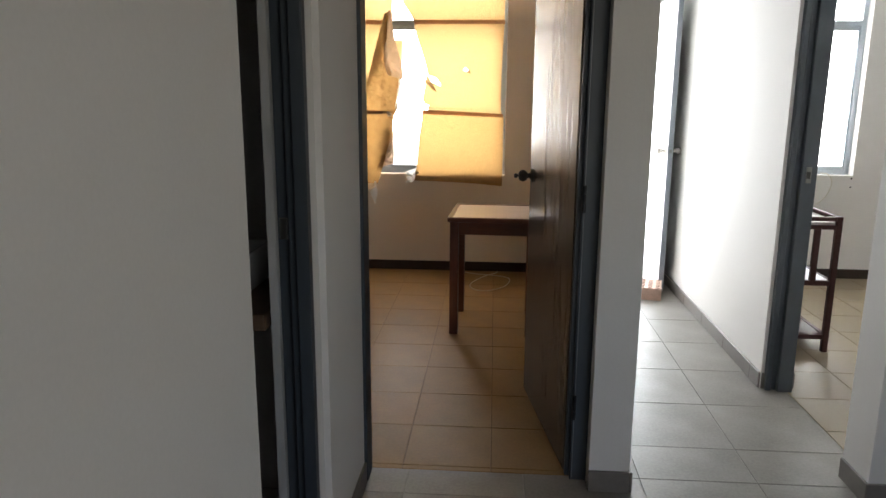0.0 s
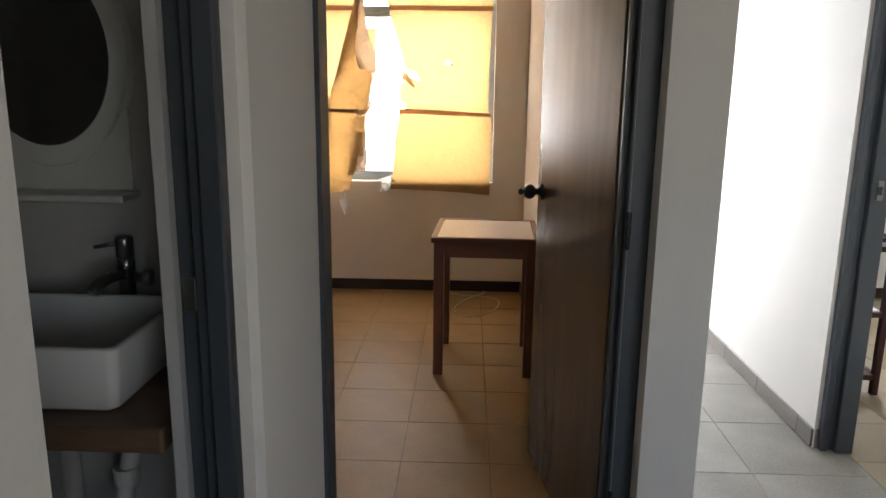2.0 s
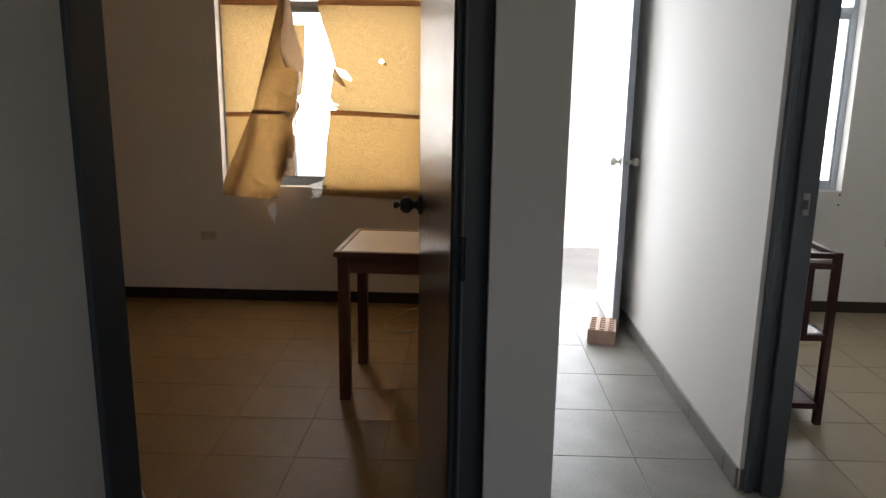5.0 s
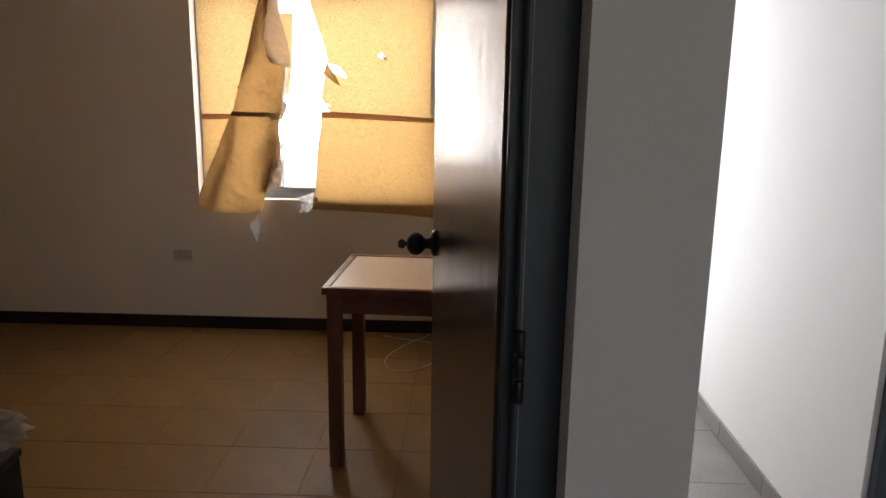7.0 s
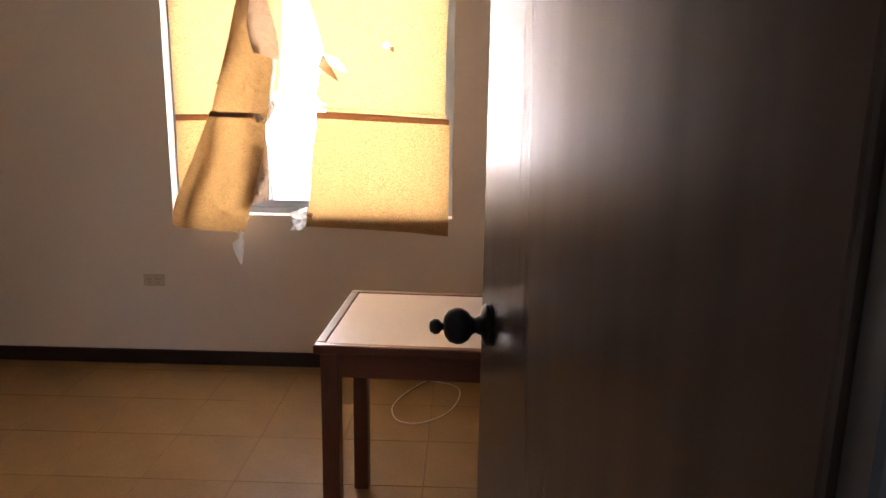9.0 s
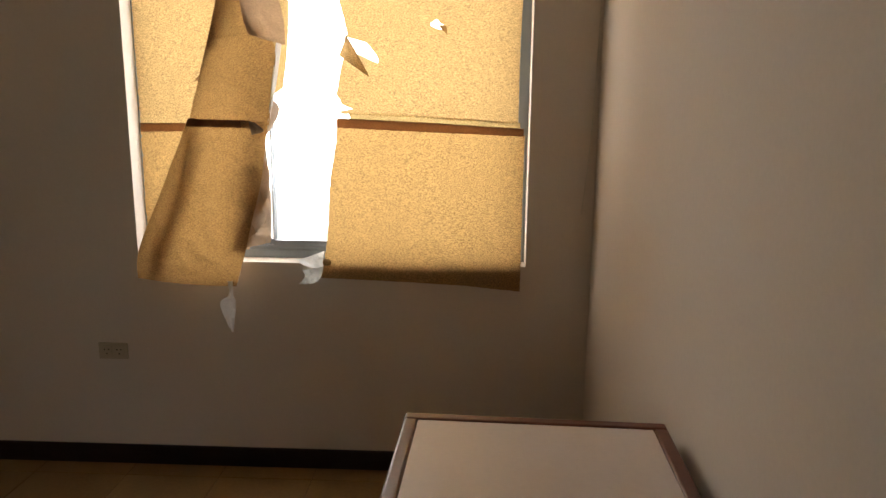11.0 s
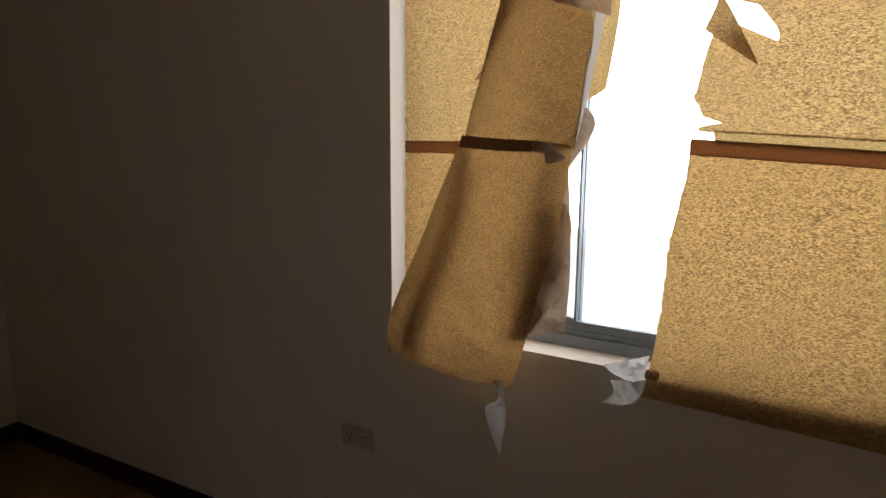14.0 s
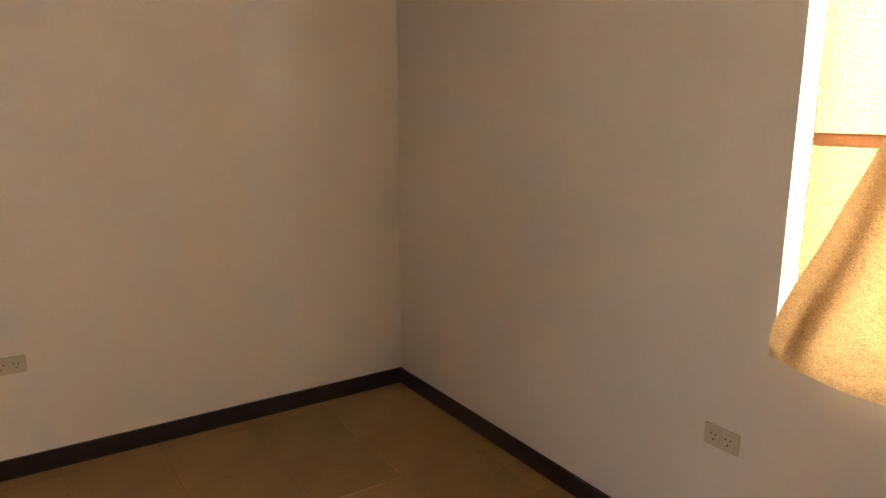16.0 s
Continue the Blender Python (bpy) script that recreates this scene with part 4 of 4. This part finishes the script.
def oval(cx, cz, rx, rz, y0, y1, flare=1.04, n=48):
    bm = bmesh.new()
    a = [bm.verts.new((cx + rx * math.cos(2 * math.pi * i / n), y0, cz + rz * math.sin(2 * math.pi * i / n))) for i in range(n)]
    b = [bm.verts.new((cx + rx * flare * math.cos(2 * math.pi * i / n), y1, cz + rz * flare * math.sin(2 * math.pi * i / n))) for i in range(n)]
    for i in range(n):
        bm.faces.new((a[i], a[(i + 1) % n], b[(i + 1) % n], b[i]))
    bm.faces.new(a[::-1])
    bm.faces.new(b)
    bmesh.ops.recalc_face_normals(bm, faces=bm.faces[:])
    return bm


local(mirror, "frame", oval(-0.425, 1.41, 0.185, 0.235, 2.548, 2.569), M_WHITE_PLASTIC)
local(mirror, "backing", soft_box(-0.60, -0.25, 2.553, 2.569, 1.12, 1.30, 0.006), M_WHITE_PLASTIC)
local(mirror, "glass", oval(-0.425, 1.41, 0.148, 0.192, 2.544, 2.547, 1.0), M_MIRROR, "dark mirror glass")
local(mirror, "shelf", soft_box(-0.615, -0.24, 2.475, 2.569, 1.104, 1.120, 0.005, 3), M_WHITE_PLASTIC)

pipe = thing("drain_pipe", "grey plastic drain trap under the sink", "pipe", (-0.27, 2.3, 0))
local(pipe, "downpipe", lathe([(0.018, 0.50), (0.018, 0.70), (0.024, 0.705), (0.024, 0.735), (0.018, 0.74), (0.018, 0.753)], 16, "z", (-0.285, 2.27, 0)), M_PVC, smooth=True)
local(pipe, "trap", tube(spline([(-0.285, 2.27, 0.50), (-0.28, 2.28, 0.44), (-0.255, 2.31, 0.42), (-0.23, 2.34, 0.45), (-0.222, 2.36, 0.54), (-0.215, 2.40, 0.60), (-0.205, 2.48, 0.62), (-0.20, 2.566, 0.62)], 8), 0.02, 14), M_PVC, smooth=True)
local(pipe, "collar", lathe([(0.026, 0.52), (0.027, 0.525), (0.027, 0.555), (0.026, 0.56)], 16, "z", (-0.222, 2.362, 0)), M_PVC)

tagged(part("thread", tube(spline([(0.868, 5.812, 1.95), (0.864, 5.810, 1.60), (0.858, 5.809, 1.30), (0.846, 5.809, 1.08), (0.834, 5.811, 0.94)], 8), 0.0012, 6), M_CABLE, smooth=True),
       "thin pale thread hanging down beside the wall corner", "thread")

# ---------------------------------------------------------------- outside
structure("ground", boxes((-400, 400, 6.16, 600, -0.12, -0.06)), M_CONCRETE, "pale concrete ground outside", "ground")
structure("terrace", boxes((0.4, 3.2, 6.15, 7.9, -0.06, -0.02)), M_CONCRETE, "sunlit terrace slab", "terrace")
# added backdrop that whitens the view through the openings; no such wall is known
structure("bright_backdrop", boxes((-9, 12, 8.6, 8.8, -0.06, 6.5)), M_HALL, "added white backdrop outside the openings", "wall")


# ---------------------------------------------------------------- floors, tile by tile
TILES = {}


def tile_mesh(w, d, mat):
    key = (round(w, 3), round(d, 3), mat.name)
    if key not in TILES:
        bm = bmesh.new()
        c, t = 0.0016, 0.007
        lo = [bm.verts.new(p) for p in ((0, 0, -t), (w, 0, -t), (w, d, -t), (0, d, -t))]
        mi = [bm.verts.new(p) for p in ((0, 0, -c), (w, 0, -c), (w, d, -c), (0, d, -c))]
        hi = [bm.verts.new(p) for p in ((c, c, 0), (w - c, c, 0), (w - c, d - c, 0), (c, d - c, 0))]
        for a, b in ((lo, mi), (mi, hi)):
            for i in range(4):
                bm.faces.new((a[i], a[(i + 1) % 4], b[(i + 1) % 4], b[i]))
        bm.faces.new(hi)
        TILES[key] = mesh_of("tile", bm, mat)
    return TILES[key]


def tiled_floor(name, label, regions, step, origin, mat, grout, joint=0.0024):
    slab = structure(name, boxes(*[(x0, x1, y0, y1, -0.09, -0.0025) for x0, x1, y0, y1 in regions]), grout, label, "floor")
    rng = random.Random(5)
    for x0, x1, y0, y1 in regions:
        for i in range(math.floor((x0 - origin[0]) / step), math.ceil((x1 - origin[0]) / step)):
            for j in range(math.floor((y0 - origin[1]) / step), math.ceil((y1 - origin[1]) / step)):
                a, b = max(x0, origin[0] + i * step) + joint / 2, min(x1, origin[0] + (i + 1) * step) - joint / 2
                c, d = max(y0, origin[1] + j * step) + joint / 2, min(y1, origin[1] + (j + 1) * step) - joint / 2
                if b - a < 0.012 or d - c < 0.012:
                    continue
                o = new("tile", tile_mesh(b - a, d - c, mat))
                o.location = (a, c, rng.uniform(-0.0006, 0.0))
                o.parent = slab
    return slab


tiled_floor("floor_bedroom", "ochre ceramic floor tiles in the bedroom", [(-2.441, 0.875, 2.745, N0)], 0.3285, (0.261, 3.103), M_TILE_ROOM, M_GROUT_ROOM)
tiled_floor("floor_side_room", "ochre ceramic floor tiles in the side room", [(1.975, 4.4, 2.82, 5.85)], 0.334, (2.292, 3.19), M_TILE_SIDE, M_GROUT_SIDE)
tiled_floor("floor_hall", "grey ceramic floor tiles in hall and corridor", [(0.0, 1.975, -1.7, 2.745), (1.07, 1.975, 2.745, 6.15), (1.975, 4.4, -1.7, 2.82)], 0.4185, (1.545, 2.997), M_TILE_HALL, M_GROUT_HALL)
structure("floor_bathroom", boxes((-1.9, 0.0, 0.2, 2.57, -0.09, -0.001)), M_BATH, "dark bathroom floor", "floor")
